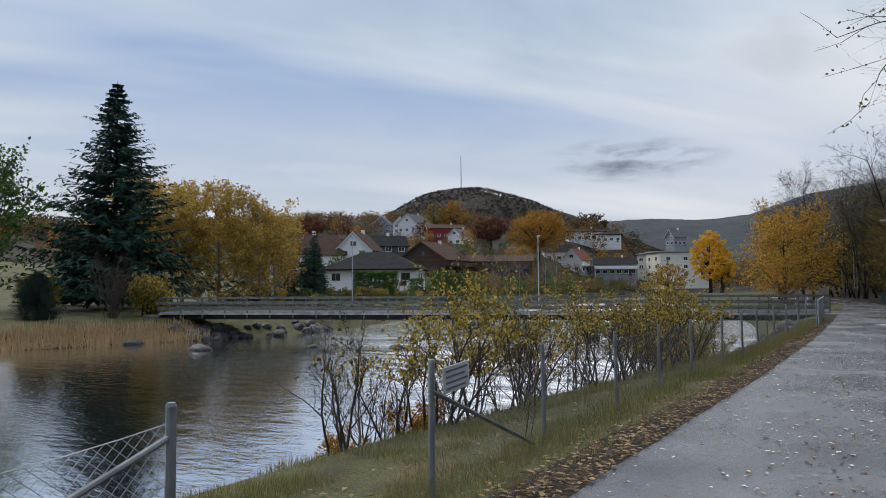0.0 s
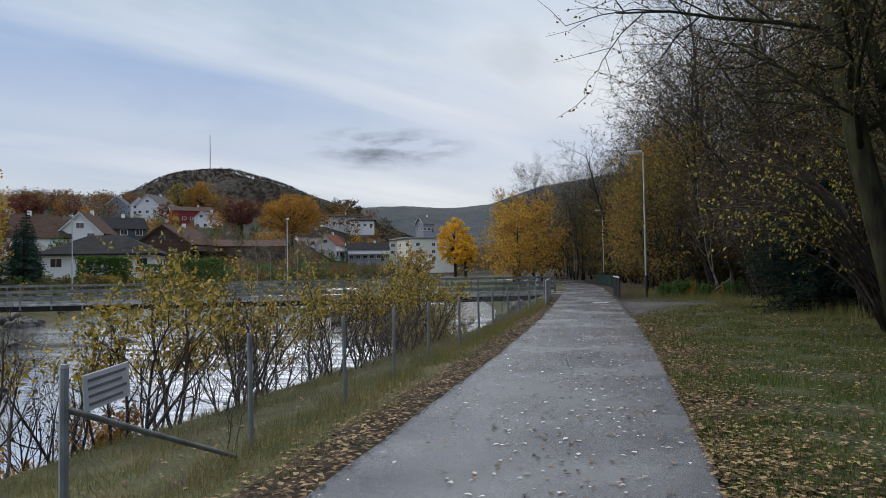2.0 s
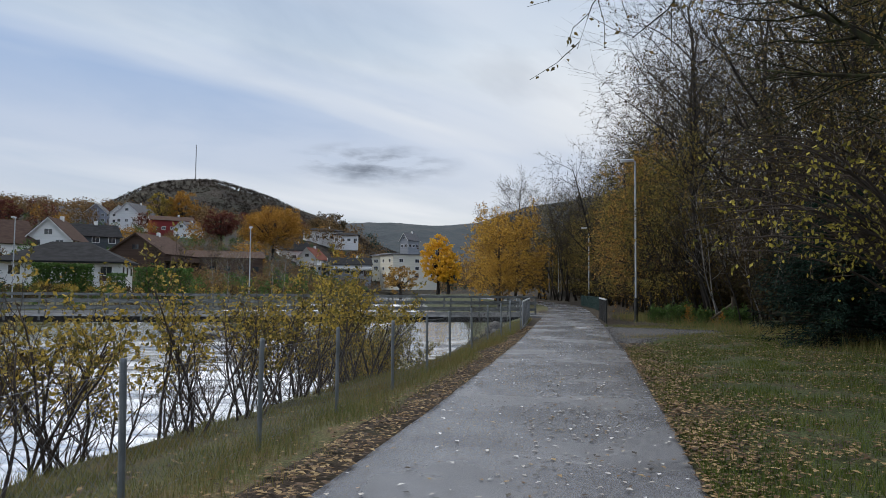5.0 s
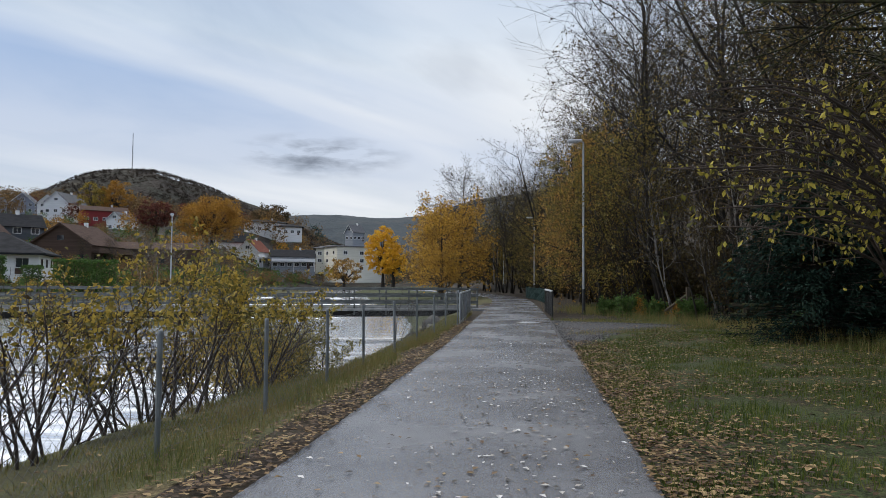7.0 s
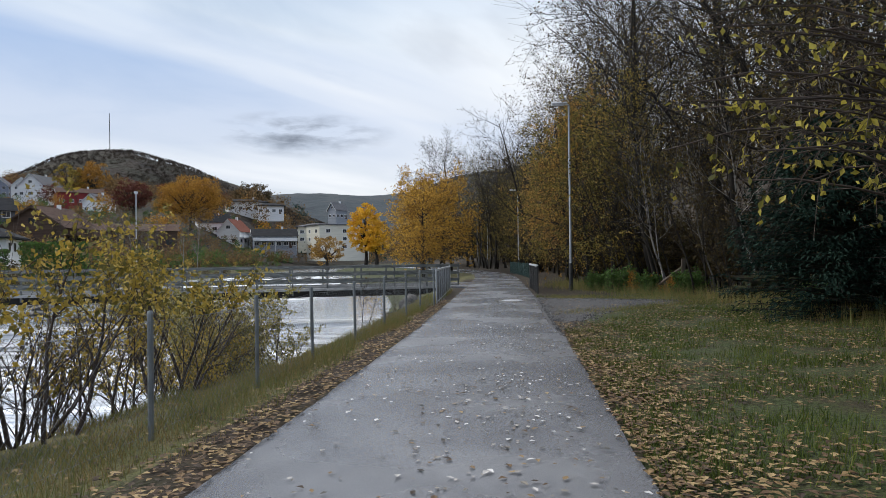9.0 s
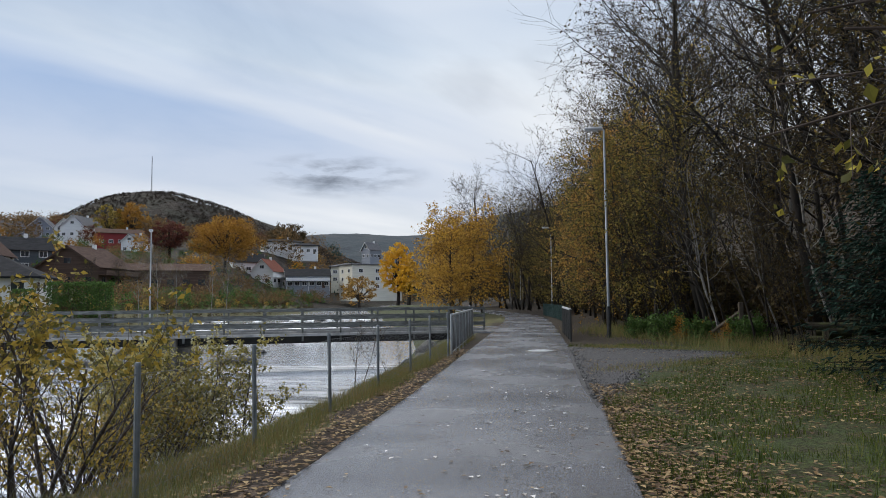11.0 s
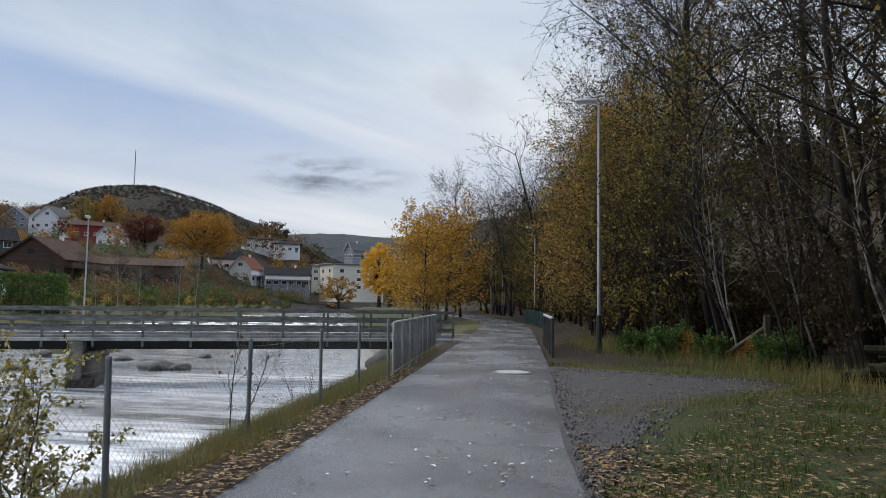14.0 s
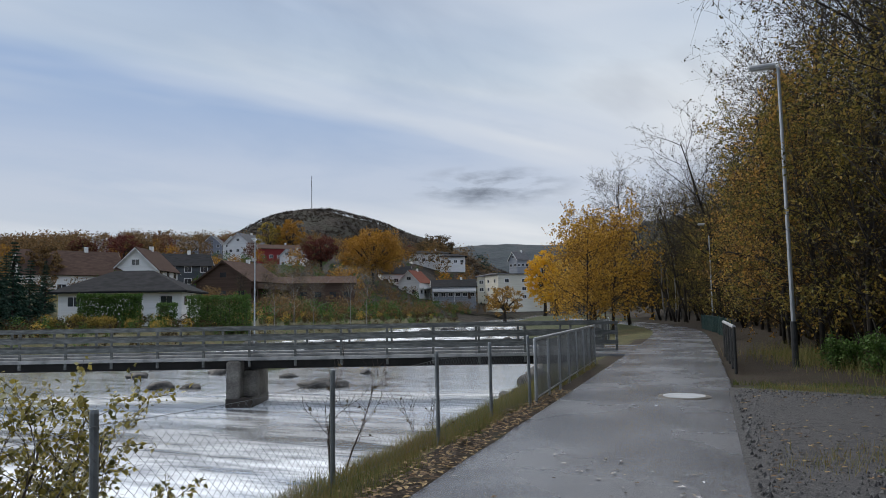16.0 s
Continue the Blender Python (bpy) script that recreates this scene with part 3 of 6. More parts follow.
def build_ground():
    xs = spread(-11, 9, 0.35, -3200, 3200, 1.055)
    ys = spread(0, 62, 0.7, -2500, 3600, 1.055)
    X, Y = np.meshgrid(xs, ys)
    Z = land(X, Y)
    R = np.hypot(X, Y - 12)
    rough = np.array([noise.noise(Vector((x * 0.9, y * 0.9, 3))) * 0.035 + noise.noise(Vector((x * 2.3, y * 2.3, 8))) * 0.02 + noise.noise(Vector((x * 0.02, y * 0.02, 1))) * min(9.0, max(0.0, (r - 150) * 0.012))
                      for x, y, r in zip(X.ravel(), Y.ravel(), R.ravel())]).reshape(X.shape)
    on_path = np.abs(X - curve(Y, PATH_MID)) < 1.9
    Z = Z + np.where(on_path, -0.05, rough)
    nx, ny = len(xs), len(ys)
    v = np.stack([X.ravel(), Y.ravel(), Z.ravel()], 1)
    f = [(j * nx + i, j * nx + i + 1, (j + 1) * nx + i + 1, (j + 1) * nx + i) for j in range(ny - 1) for i in range(nx - 1)]
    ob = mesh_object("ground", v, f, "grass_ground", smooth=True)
    for k in ("heath", "litter", "verge", "hazed_forest"):
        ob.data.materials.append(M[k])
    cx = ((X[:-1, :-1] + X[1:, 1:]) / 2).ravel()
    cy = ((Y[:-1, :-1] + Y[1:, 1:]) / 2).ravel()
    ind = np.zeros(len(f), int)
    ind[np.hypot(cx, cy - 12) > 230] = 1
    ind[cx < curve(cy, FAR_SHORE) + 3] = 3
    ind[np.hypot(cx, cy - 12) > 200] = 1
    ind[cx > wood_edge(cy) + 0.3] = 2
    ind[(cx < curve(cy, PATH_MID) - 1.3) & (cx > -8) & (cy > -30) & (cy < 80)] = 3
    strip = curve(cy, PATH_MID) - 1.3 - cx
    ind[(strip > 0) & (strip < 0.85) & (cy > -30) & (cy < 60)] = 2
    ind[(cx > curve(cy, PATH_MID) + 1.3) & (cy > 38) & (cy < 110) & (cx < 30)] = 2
    # the farthest hills take the haze-tinted colour
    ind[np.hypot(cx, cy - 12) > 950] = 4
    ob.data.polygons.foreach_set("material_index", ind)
    tagged(ob, "rough grass ground with fallen leaves and river banks", "ground", kind="structure")


build_ground()

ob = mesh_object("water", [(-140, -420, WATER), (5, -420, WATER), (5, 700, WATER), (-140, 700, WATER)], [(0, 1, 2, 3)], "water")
tagged(ob, "dark rippled river water reflecting the sky", "river", kind="structure")


def build_path():
    b = Build()
    ys = np.arange(-30, 128, 0.8)
    rng = random.Random(3)
    cross = [-1.49, -1.45, -0.7, 0, 0.7, 1.45, 1.49]
    lift = [-0.06, 0.0, 0.012, 0.018, 0.012, 0.0, -0.06]
    n = len(cross)
    for y in ys:
        m = float(curve(y, PATH_MID))
        wob = [noise.noise(Vector((0, y * 0.8, k))) * 0.035 for k in (0, 5)]
        for i, (c, z) in enumerate(zip(cross, lift)):
            b.v.append(Vector((m + c + (wob[0] if i < 2 else wob[1] if i > 4 else 0), y, z)))
    for j in range(len(ys) - 1):
        for i in range(n - 1):
            q = j * n + i
            b.f.append((q, q + 1, q + n + 1, q + n))
    ob = b.obj("path", "asphalt", smooth=False)
    tagged(ob, "damp grey asphalt footpath strewn with fallen leaves", "footpath", kind="structure")
    # turn-off towards the bridge
    b = Build()
    b.v += [Vector(p) for p in ((-2.4, 46.5, 0.004), (-2.9, 53.5, 0.004), (-4.6, 52.6, 0.004), (-4.3, 47.2, 0.004), (-2.4, 46.5, -0.3), (-2.9, 53.5, -0.3), (-4.6, 52.6, -0.3), (-4.3, 47.2, -0.3))]
    b.f += [(0, 1, 2, 3), (0, 4, 5, 1), (1, 5, 6, 2), (2, 6, 7, 3), (3, 7, 4, 0)]
    tagged(b.obj("path_branch", "asphalt"), "asphalt branch of the footpath leading onto the bridge", "footpath", kind="structure")


build_path()


# ---------------------------------------------------------------- fence along the river
FENCE = [(-3.11, 6.68), (-3.30, 9.35), (-3.27, 11.8), (-3.3, 14.0), (-3.3, 16.22), (-3.15, 18.34), (-3.2, 20.9), (-3.22, 23.2), (-3.13, 25.55), (-3.14, 28.26), (-3.07, 30.7), (-3.0, 32.6), (-2.78, 34.0)]
FENCE_H = 1.12


def post(name, parent, x, y, z, h, r=0.03, material="green_steel", lean=(0, 0)):
    b = Build()
    b.tube([(x, y, z - 0.25), (x + lean[0] * 0.5, y + lean[1] * 0.5, z + h * 0.5), (x + lean[0], y + lean[1], z + h)], [r, r, r], 8)
    b.tube([(x + lean[0], y + lean[1], z + h), (x + lean[0], y + lean[1], z + h + 0.025)], [r * 1.12, r * 0.8], 8)
    return b.obj(name, material, parent)


def chain_link(parent, a, b_, za, zb, h, cell=0.092, wire=0.0015, sag=0.0, material="wire", name="wire_mesh"):
    """Diagonal wires woven between two posts, clipped to the panel."""
    b = Build()
    L = math.hypot(b_[0] - a[0], b_[1] - a[1])
    ux, uy = (b_[0] - a[0]) / L, (b_[1] - a[1]) / L
    side = Vector((-uy, ux, 0))

    def at(s, t):
        k = s / L
        zz = za + (zb - za) * k + 0.03 + t * (1 - sag * 4 * k * (1 - k))
        bow = math.sin(k * 7 + a[1]) * 0.012 * t
        return Vector((a[0] + ux * s, a[1] + uy * s, zz)) + side * bow

    hh = h - 0.05
    n = int((L + hh) / cell) + 1
    for sgn in (1, -1):
        for i in range(n):
            s0 = -hh + (i + 0.5) * cell
            lo, hi = max(0.0, s0), min(L, s0 + hh)
            if hi - lo < 0.02:
                continue
            p = [(lo, lo - s0), (hi, hi - s0)]
            if sgn < 0:
                p = [(L - s, t) for s, t in p]
            off = side * (wire * 0.8 * sgn)
            m = ((p[0][0] + p[1][0]) / 2, (p[0][1] + p[1][1]) / 2)
            b.tube([at(*p[0]) + off, at(*m) + off, at(*p[1]) + off], [wire] * 3, 3)
    b.obj(name, material, parent)
    for zt in (hh, 0.05):
        t = Build()
        t.tube([at(L * k / 8, zt) for k in range(9)], [wire * 1.5] * 9, 4)
        t.obj("tension_wire", material, parent)


def build_fence():
    fence = new("chain_link_fence")
    tagged(fence, "galvanised chain-link fence with steel posts above the river", "fence")
    zs = [land_at(x, y) for x, y in FENCE]
    rng = random.Random(8)
    for i, (x, y) in enumerate(FENCE):
        post("post", fence, x, y, zs[i], FENCE_H + (0.02 if i else 0.06), 0.027 if i else 0.029, lean=(rng.uniform(-0.02, 0.02), rng.uniform(-0.02, 0.02)))
    for i in range(len(FENCE) - 1):
        chain_link(fence, FENCE[i], FENCE[i + 1], zs[i], zs[i + 1], FENCE_H - (0.03 if i else 0.08), sag=0.03 if i else 0.06)
    b = Build()
    b.tube([(FENCE[0][0], FENCE[0][1], zs[0] + 0.93), (-3.27, 9.0, zs[1] + 0.03)], [0.022, 0.022], 8)
    b.obj("brace", "green_steel", fence)
    # the end of the next stretch, across a gap
    fence2 = new("chain_link_fence")
    tagged(fence2, "slack chain-link fence end with braced steel post", "fence")
    pts = [(-3.42, 4.28), (-3.42, 1.6), (-3.45, -1.0), (-3.5, -3.6)]
    zs = [land_at(x, y) for x, y in pts]
    for i, (x, y) in enumerate(pts):
        post("post", fence2, x, y, zs[i], FENCE_H, 0.033 if not i else 0.027)
    for i in range(3):
        chain_link(fence2, pts[i + 1], pts[i], zs[i + 1], zs[i], FENCE_H - 0.08, wire=0.0023, sag=0.10 if i == 0 else 0.04, material="steel")
    b = Build()
    b.tube([(-3.42, 4.26, zs[0] + 0.93), (-3.42, 1.85, zs[1] + 0.05)], [0.022, 0.022], 8)
    b.obj("brace", "green_steel", fence2)
    # warning sign with unreadable lines
    z = zs[0] + 0.0
    sign = new("sign")
    tagged(sign, "small faded grey notice plate wired to the fence post", "sign")
    m = pose(-3.06, 7.0, land_at(-3.1, 6.7) + 1.02, 0, 0, 90) @ pose(0, 0, 0, 0, -5, 0)
    part("plate", box((-0.21, -0.006, -0.12), (0.23, 0.006, 0.12), m, 0.004), "sign", sign)
    for k in range(4):
        part("text_line", box((-0.17, -0.0105, 0.068 - k * 0.052), (0.19 - (k % 2) * 0.04, -0.007, 0.086 - k * 0.052), m), "sign_text", sign)


build_fence()


def build_parapet():
    """A steel parapet along the river side, near the turn-off."""
    rail = new("railing")
    tagged(rail, "grey steel railing with mesh infill beside the path", "railing")
    a, b_ = (-2.74, 34.25), (-3.35, 43.2)
    L = math.hypot(b_[0] - a[0], b_[1] - a[1])
    n = 7
    for i in range(n + 1):
        k = i / n
        x, y = a[0] + (b_[0] - a[0]) * k, a[1] + (b_[1] - a[1]) * k
        post("post", rail, x, y, -0.02, 1.06, 0.028, "steel")
        if i < n:
            k2 = (i + 1) / n
            chain_link(rail, (x, y), (a[0] + (b_[0] - a[0]) * k2, a[1] + (b_[1] - a[1]) * k2), 0, 0, 1.03, cell=0.055, wire=0.0028)
    b = Build()
    b.tube([(a[0], a[1], 1.06), (b_[0], b_[1], 1.06)], [0.032, 0.032], 8)
    b.obj("top_rail", "lamp_steel", rail)
    b = Build()
    b.tube([(a[0], a[1], 0.06), (b_[0], b_[1], 0.06)], [0.02, 0.02], 6)
    b.obj("bottom_rail", "steel", rail)
    # the short rail on the other side
    r2 = new("railing")
    tagged(r2, "dark steel railing with a pale top rail by the path edge", "railing")
    a, b_ = (0.45, 40.6), (0.15, 46.5)
    for i in range(5):
        k = i / 4
        x, y = a[0] + (b_[0] - a[0]) * k, a[1] + (b_[1] - a[1]) * k
        post("post", r2, x, y, 0, 1.05, 0.035, "dark_metal")
        if i < 4:
            k2 = k + 0.25
            chain_link(r2, (x, y), (a[0] + (b_[0] - a[0]) * k2, a[1] + (b_[1] - a[1]) * k2), 0, 0, 1.02, cell=0.05, wire=0.004, material="dark_metal")
    b = Build()
    b.tube([(a[0], a[1], 1.07), (b_[0], b_[1], 1.07)], [0.045, 0.045], 8)
    b.obj("top_rail", "lamp_steel", r2)
    # fence beyond the turn-off
    f3 = new("chain_link_fence")
    tagged(f3, "chain-link fence with pale posts beyond the bridge turn-off", "fence")
    pts = [(-5.2, 53.5), (-5.5, 57), (-5.9, 61), (-6.6, 66), (-8.2, 72)]
    for i, (x, y) in enumerate(pts):
        post("post", f3, x, y, land_at(x, y), 1.25, 0.04, "lamp_steel")
        if i + 1 < len(pts):
            chain_link(f3, pts[i], pts[i + 1], land_at(x, y), land_at(*pts[i + 1]), 1.2, cell=0.11, wire=0.004)


build_parapet()

green_fence = new("mesh_fence")
tagged(green_fence, "low dark green mesh fence at the far edge of the path", "fence")
gpts = [(0.35, 56.0), (0.0, 60.0), (-0.3, 64.0), (-0.75, 68.0), (-1.3, 72.0), (-1.6, 74.5)]
for i, (x, y) in enumerate(gpts):
    post("post", green_fence, x, y, 0.02, 1.0, 0.03, "green_net")
    if i + 1 < len(gpts):
        chain_link(green_fence, gpts[i], gpts[i + 1], 0.0, 0.0, 0.98, cell=0.05, wire=0.006, material="green_net")


# ---------------------------------------------------------------- footbridge
def build_bridge():
    br = new("footbridge")
    tagged(br, "long low footbridge with weathered grey railings on concrete piers", "bridge")
    A, B = Vector((-4.0, 49.9, 0)), Vector((-44.6, 33.2, 0))
    d = (B - A)
    L = d.length
    ang = math.degrees(math.atan2(d.y, d.x))
    m = pose(A.x, A.y, 0, 0, 0, ang)        # x along the bridge towards the far bank, y to the near side
    part("deck", box((0, -1.2, -0.13), (L, 1.2, 0.0), m, 0.02), "deck", br)
    # beam colour carries painted shade from the deck above
    part("near_beam", box((0, 0.52, -0.46), (L, 0.72, -0.14), m), "shaded_beam", br)
    part("far_beam", box((0, -1.05, -0.50), (L, -0.85, -0.132), m), "shaded_beam", br)
    for side in (1.14, -1.14):
        n = 26
        for i in range(n + 1):
            x = L * i / n
            part("rail_post", box((x - 0.04, side - 0.04, -0.35), (x + 0.04, side + 0.04, 1.06), m, 0.006), "bridge_rail", br)
        s = side + (0.045 if side > 0 else -0.075)
        for z0, z1 in ((0.97, 1.09), (0.60, 0.76), (0.24, 0.40)):
            part("rail_board", box((-0.05, s, z0), (L + 0.05, s + 0.03, z1), m, 0.004), "bridge_rail", br)
        part("kerb_board", box((0, side - 0.13 if side > 0 else side + 0.05, 0.004), (L, side - 0.05 if side > 0 else side + 0.13, 0.1), m, 0.01), "deck", br)
    for x in (13.5,):
        part("pier", box((x - 0.15, -1.05, -2.9), (x + 0.62, 0.78, -0.5), m, 0.05), "concrete", br)
        part("waterline_stain", box((x - 0.17, -1.07, -2.85), (x + 0.82, 1.37, -1.45), m, 0.06), "wet_concrete", br, "dark wet band of concrete at the water")
        part("pier_nose", box((x + 0.30, 0.55, -2.9), (x + 0.80, 1.35, -0.14), m, 0.06), "concrete", br)
    for x0, x1 in ((-0.6, 0.0), (L, L + 1.2)):
        part("abutment", box((x0, -1.3, -2.6), (x1, 1.3, -0.14), m, 0.05), "concrete", br)


build_bridge()


# ---------------------------------------------------------------- street lamps
def build_lamp(x, y, z, h, turn, label, pole="lamp_steel"):
    lamp = new("street_lamp")
    tagged(lamp, label, "street lamp", "lamps along the footpath")
    lamp.matrix_world = pose(x, y, z, 0, 0, turn)
    b = Build()
    b.tube([(0, 0, -0.3), (0, 0, 1.15)], [0.085, 0.08], 10)
    b.obj("base_sleeve", "dark_metal", lamp)
    b = Build()
    b.tube([(0, 0, 1.1), (0, 0, h * 0.5), (0, 0, h - 0.05)], [0.055, 0.048, 0.040], 10)
    b.obj("pole", pole, lamp)
    b = Build()
    b.tube([(0, 0, h - 0.06), (-0.1, 0, h), (-0.28, 0, h + 0.02)], [0.03, 0.03, 0.03], 8)
    b.obj("arm", pole, lamp)
    bm = bmesh.new()
    bm_box(bm, (-0.72, -0.13, h - 0.03), (-0.05, 0.13, h + 0.07), None, 0.03)
    part("lamp_head", bm, "sign", lamp)
    part("diffuser", box((-0.66, -0.09, h - 0.055), (-0.2, 0.09, h - 0.032)), "sign", lamp)


LAMP = "tall galvanised street lamp with a dark base and flat head"
build_lamp(1.86, 42.4, 0.0, 7.85, 0, LAMP)
build_lamp(-0.9, 75.8, 0.0, 7.4, 10, LAMP)
build_lamp(-5.5, 106, 0.0, 7.4, 25, LAMP)
build_lamp(-27.2, 58.6, -1.5, 7.7, 120, "pale street lamp on an islet behind the footbridge")
build_lamp(-43.5, 52.2, land_at(-43.5, 52.2), 7.6, 120, "pale street lamp on the far river bank")
build_lamp(-55, 26.0, land_at(-55, 26), 6.5, 60, "pale street lamp on the far river bank")

# gravel patch and manhole
g = Build()
ring = [(0.30, 37.2), (1.5, 36.9), (2.9, 36.2), (4.9, 34.7), (5.2, 33.8), (3.9, 33.0), (2.7, 31.8), (1.9, 30.2), (1.35, 28.4), (0.95, 26.6), (0.72, 25.4), (0.55, 28), (0.40, 33)]
mid = Vector((1.6, 33.2, 0.045))
for x, y in ring:
    g.v.append(Vector((x, y, land_at(x, y) + 0.004)))
for x, y in ring:
    g.v.append(Vector((x, y, 0)).lerp(mid, 0.3) * 1.0)
    g.v[-1].z = land_at(g.v[-1].x, g.v[-1].y) + 0.03
g.v.append(mid)
k = len(ring)
for i in range(k):
    j = (i + 1) % k
    g.f += [(i, j, k + j, k + i), (k + i, k + j, 2 * k)]
tagged(g.obj("gravel", "gravel", smooth=True), "patch of grey crushed gravel beside the asphalt path", "gravel", kind="structure")

gr = np.random.default_rng(9)
stones = Build()
gx, gy = gr.uniform(0.4, 5.0, 9000), gr.uniform(25.8, 37.0, 9000)
for x, y, u in zip(gx, gy, gr.random(9000)):
    edge_ = 0.75 + max(0.0, y - 26) * 0.24 if y < 31.5 else 2.1 + (y - 31.5) * 1.1
    if x > edge_ + u * 0.5 - 0.1 or x < 0.97 - (y - 16) * 0.031 + 0.02 or y > 37.1 - x * 0.45:
        continue
    r_, z_, k = 0.010 + 0.018 * u, land_at(x, y) + 0.028, len(stones.v)
    an = u * 40
    stones.v += [Vector((x + math.cos(an + q) * r_, y + math.sin(an + q) * r_, z_ - 0.012)) for q in (0, 1.7, 3.1, 4.6)] + [Vector((x + 0.3 * r_, y, z_ + r_ * 0.8))]
    stones.f += [(k, k + 1, k + 4), (k + 1, k + 2, k + 4), (k + 2, k + 3, k + 4), (k + 3, k, k + 4)]
tagged(stones.obj("gravel_stones", "stone_chip"), "loose grey gravel stones beside the path", "gravel", kind="stuff")

mh = new("manhole_cover")
tagged(mh, "round worn iron manhole cover set in the asphalt", "manhole cover")
bm = bmesh.new()
bmesh.ops.create_cone(bm, cap_ends=True, segments=32, radius1=0.36, radius2=0.355, depth=0.02, matrix=Matrix.Translation((-0.41, 35.45, 0.022)))
part("lid", bm, "steel", mh)
bm = bmesh.new()
bmesh.ops.create_cone(bm, cap_ends=True, segments=32, radius1=0.46, radius2=0.44, depth=0.012, matrix=Matrix.Translation((-0.41, 35.45, 0.018)))
part("frame", bm, "concrete", mh)


# ---------------------------------------------------------------- trees
def grow(b, tips, rng, p, d, length, r, level, cfg):
    n = cfg["seg"][level]
    pts, radii, dirs = [p.copy()], [r], [d.copy()]
    taper = cfg["taper"][level]
    for i in range(n):
        d = (d + rnd_dir(rng) * cfg["wobble"][level] + Vector((0, 0, cfg["lift"][level]))).normalized()
        p = p + d * (length / n)
        pts.append(p.copy())
        dirs.append(d.copy())
        radii.append(r * (1 - (1 - taper) * (i + 1) / n))
    b.tube(pts, radii, cfg["sides"][level])
    if level + 1 >= len(cfg["seg"]):
        tips.append(pts)
        return
    turn = rng.uniform(0, 6.28)
    kids = cfg["kids"][level]
    for c in range(kids):
        k = cfg["start"][level] + (1 - cfg["start"][level]) * (c + rng.random()) / kids
        f = k * n
        i = min(int(f), n - 1)
        q = pts[i].lerp(pts[i + 1], f - i)
        turn += 2.4 + rng.uniform(-0.5, 0.5)
        a = dirs[i + 1].orthogonal().normalized()
        side = (Matrix.Rotation(turn, 3, dirs[i + 1]) @ a)
        spread_ = math.radians(cfg["angle"][level] * rng.uniform(0.7, 1.25))
        nd = dirs[i + 1] * math.cos(spread_) + side * math.sin(spread_)
        ln = length * cfg["ratio"][level] * rng.uniform(0.7, 1.2) * (1.15 - 0.6 * (k - cfg["start"][level]) if level == 0 else 1.0)
        rr = max(radii[i] * cfg["thin"][level], cfg["least"])
        grow(b, tips, rng, q, nd, ln, rr, level + 1, cfg)


def leaves_on(tips, rng, per_tip, size, droop=0.3, z_from=0.0, keep=1.0):
    b = Build()
    for pts in tips:
        if rng.random() > keep:
            continue
        for _ in range(per_tip):
            k = rng.uniform(0.1, 1.0) * (len(pts) - 1)
            i = min(int(k), len(pts) - 2)
            p = pts[i].lerp(pts[i + 1], k - i) + rnd_dir(rng) * size * 0.8
            if p.z < z_from:
                continue
            d = (rnd_dir(rng) + Vector((0, 0, -droop))).normalized()
            nrm = rnd_dir(rng, 0.6)
            s = size * rng.uniform(0.6, 1.3)
            if abs(d.dot(nrm)) > 0.97:
                continue
            b.leaf(p, d, nrm, s, s * 0.62)
    return b


SLENDER = dict(seg=[7, 4, 3, 2], taper=[0.25, 0.3, 0.4, 0.5], wobble=[0.10, 0.2, 0.3, 0.35], lift=[0.05, 0.10, 0.06, 0.0], sides=[7, 4, 3, 3], kids=[15, 6, 4], start=[0.3, 0.25, 0.2],
               angle=[48, 42, 40], ratio=[0.32, 0.5, 0.55], thin=[0.42, 0.5, 0.55], least=0.006)


def make_tree(name, label, seed, height, radius, cfg, leaf_mat, per_tip, leaf, bark="bark", lean=(0, 0), keep=1.0, z_from=0.0, droop=0.3, stems=1, category="tree", group="", twig=None):
    rng = random.Random(seed)
    tree = new(name)
    tagged(tree, label, category, group)
    b, tips = Build(), []
    for s in range(stems):
        off = Vector((0, 0, -0.2)) if stems == 1 else Vector((rng.uniform(-0.35, 0.35), rng.uniform(-0.35, 0.35), -0.2))
        d = Vector((lean[0] + (0 if stems == 1 else rng.uniform(-0.6, 0.6)), lean[1] + (0 if stems == 1 else rng.uniform(-0.6, 0.6)), 1)).normalized()
        grow(b, tips, rng, off, d, height * (1 if stems == 1 else rng.uniform(0.7, 1.1)), radius, 0, cfg)
    b.obj("trunk", bark, tree, smooth=True)
    if per_tip:
        leaves_on(tips, rng, per_tip, leaf, droop, z_from, keep).obj("crown", leaf_mat, tree)
    return tree


def place(tree, x, y, turn=0.0, scale=1.0, sink=0.0):
    tree.matrix_world = pose(x, y, land_at(x, y) - sink, 0, 0, turn) @ Matrix.Scale(scale, 4)
    return tree


def put_copy(tree, x, y, turn, scale, sink=0.0, label=""):
    t = copy_thing(tree, pose(x, y, land_at(x, y) - sink, 0, 0, turn))
    t.scale = (scale,) * 3
    if label:
        t["label"] = label
    return t


def cfg_with(base, **kw):
    c = dict(base)
    c.update(kw)
    return c


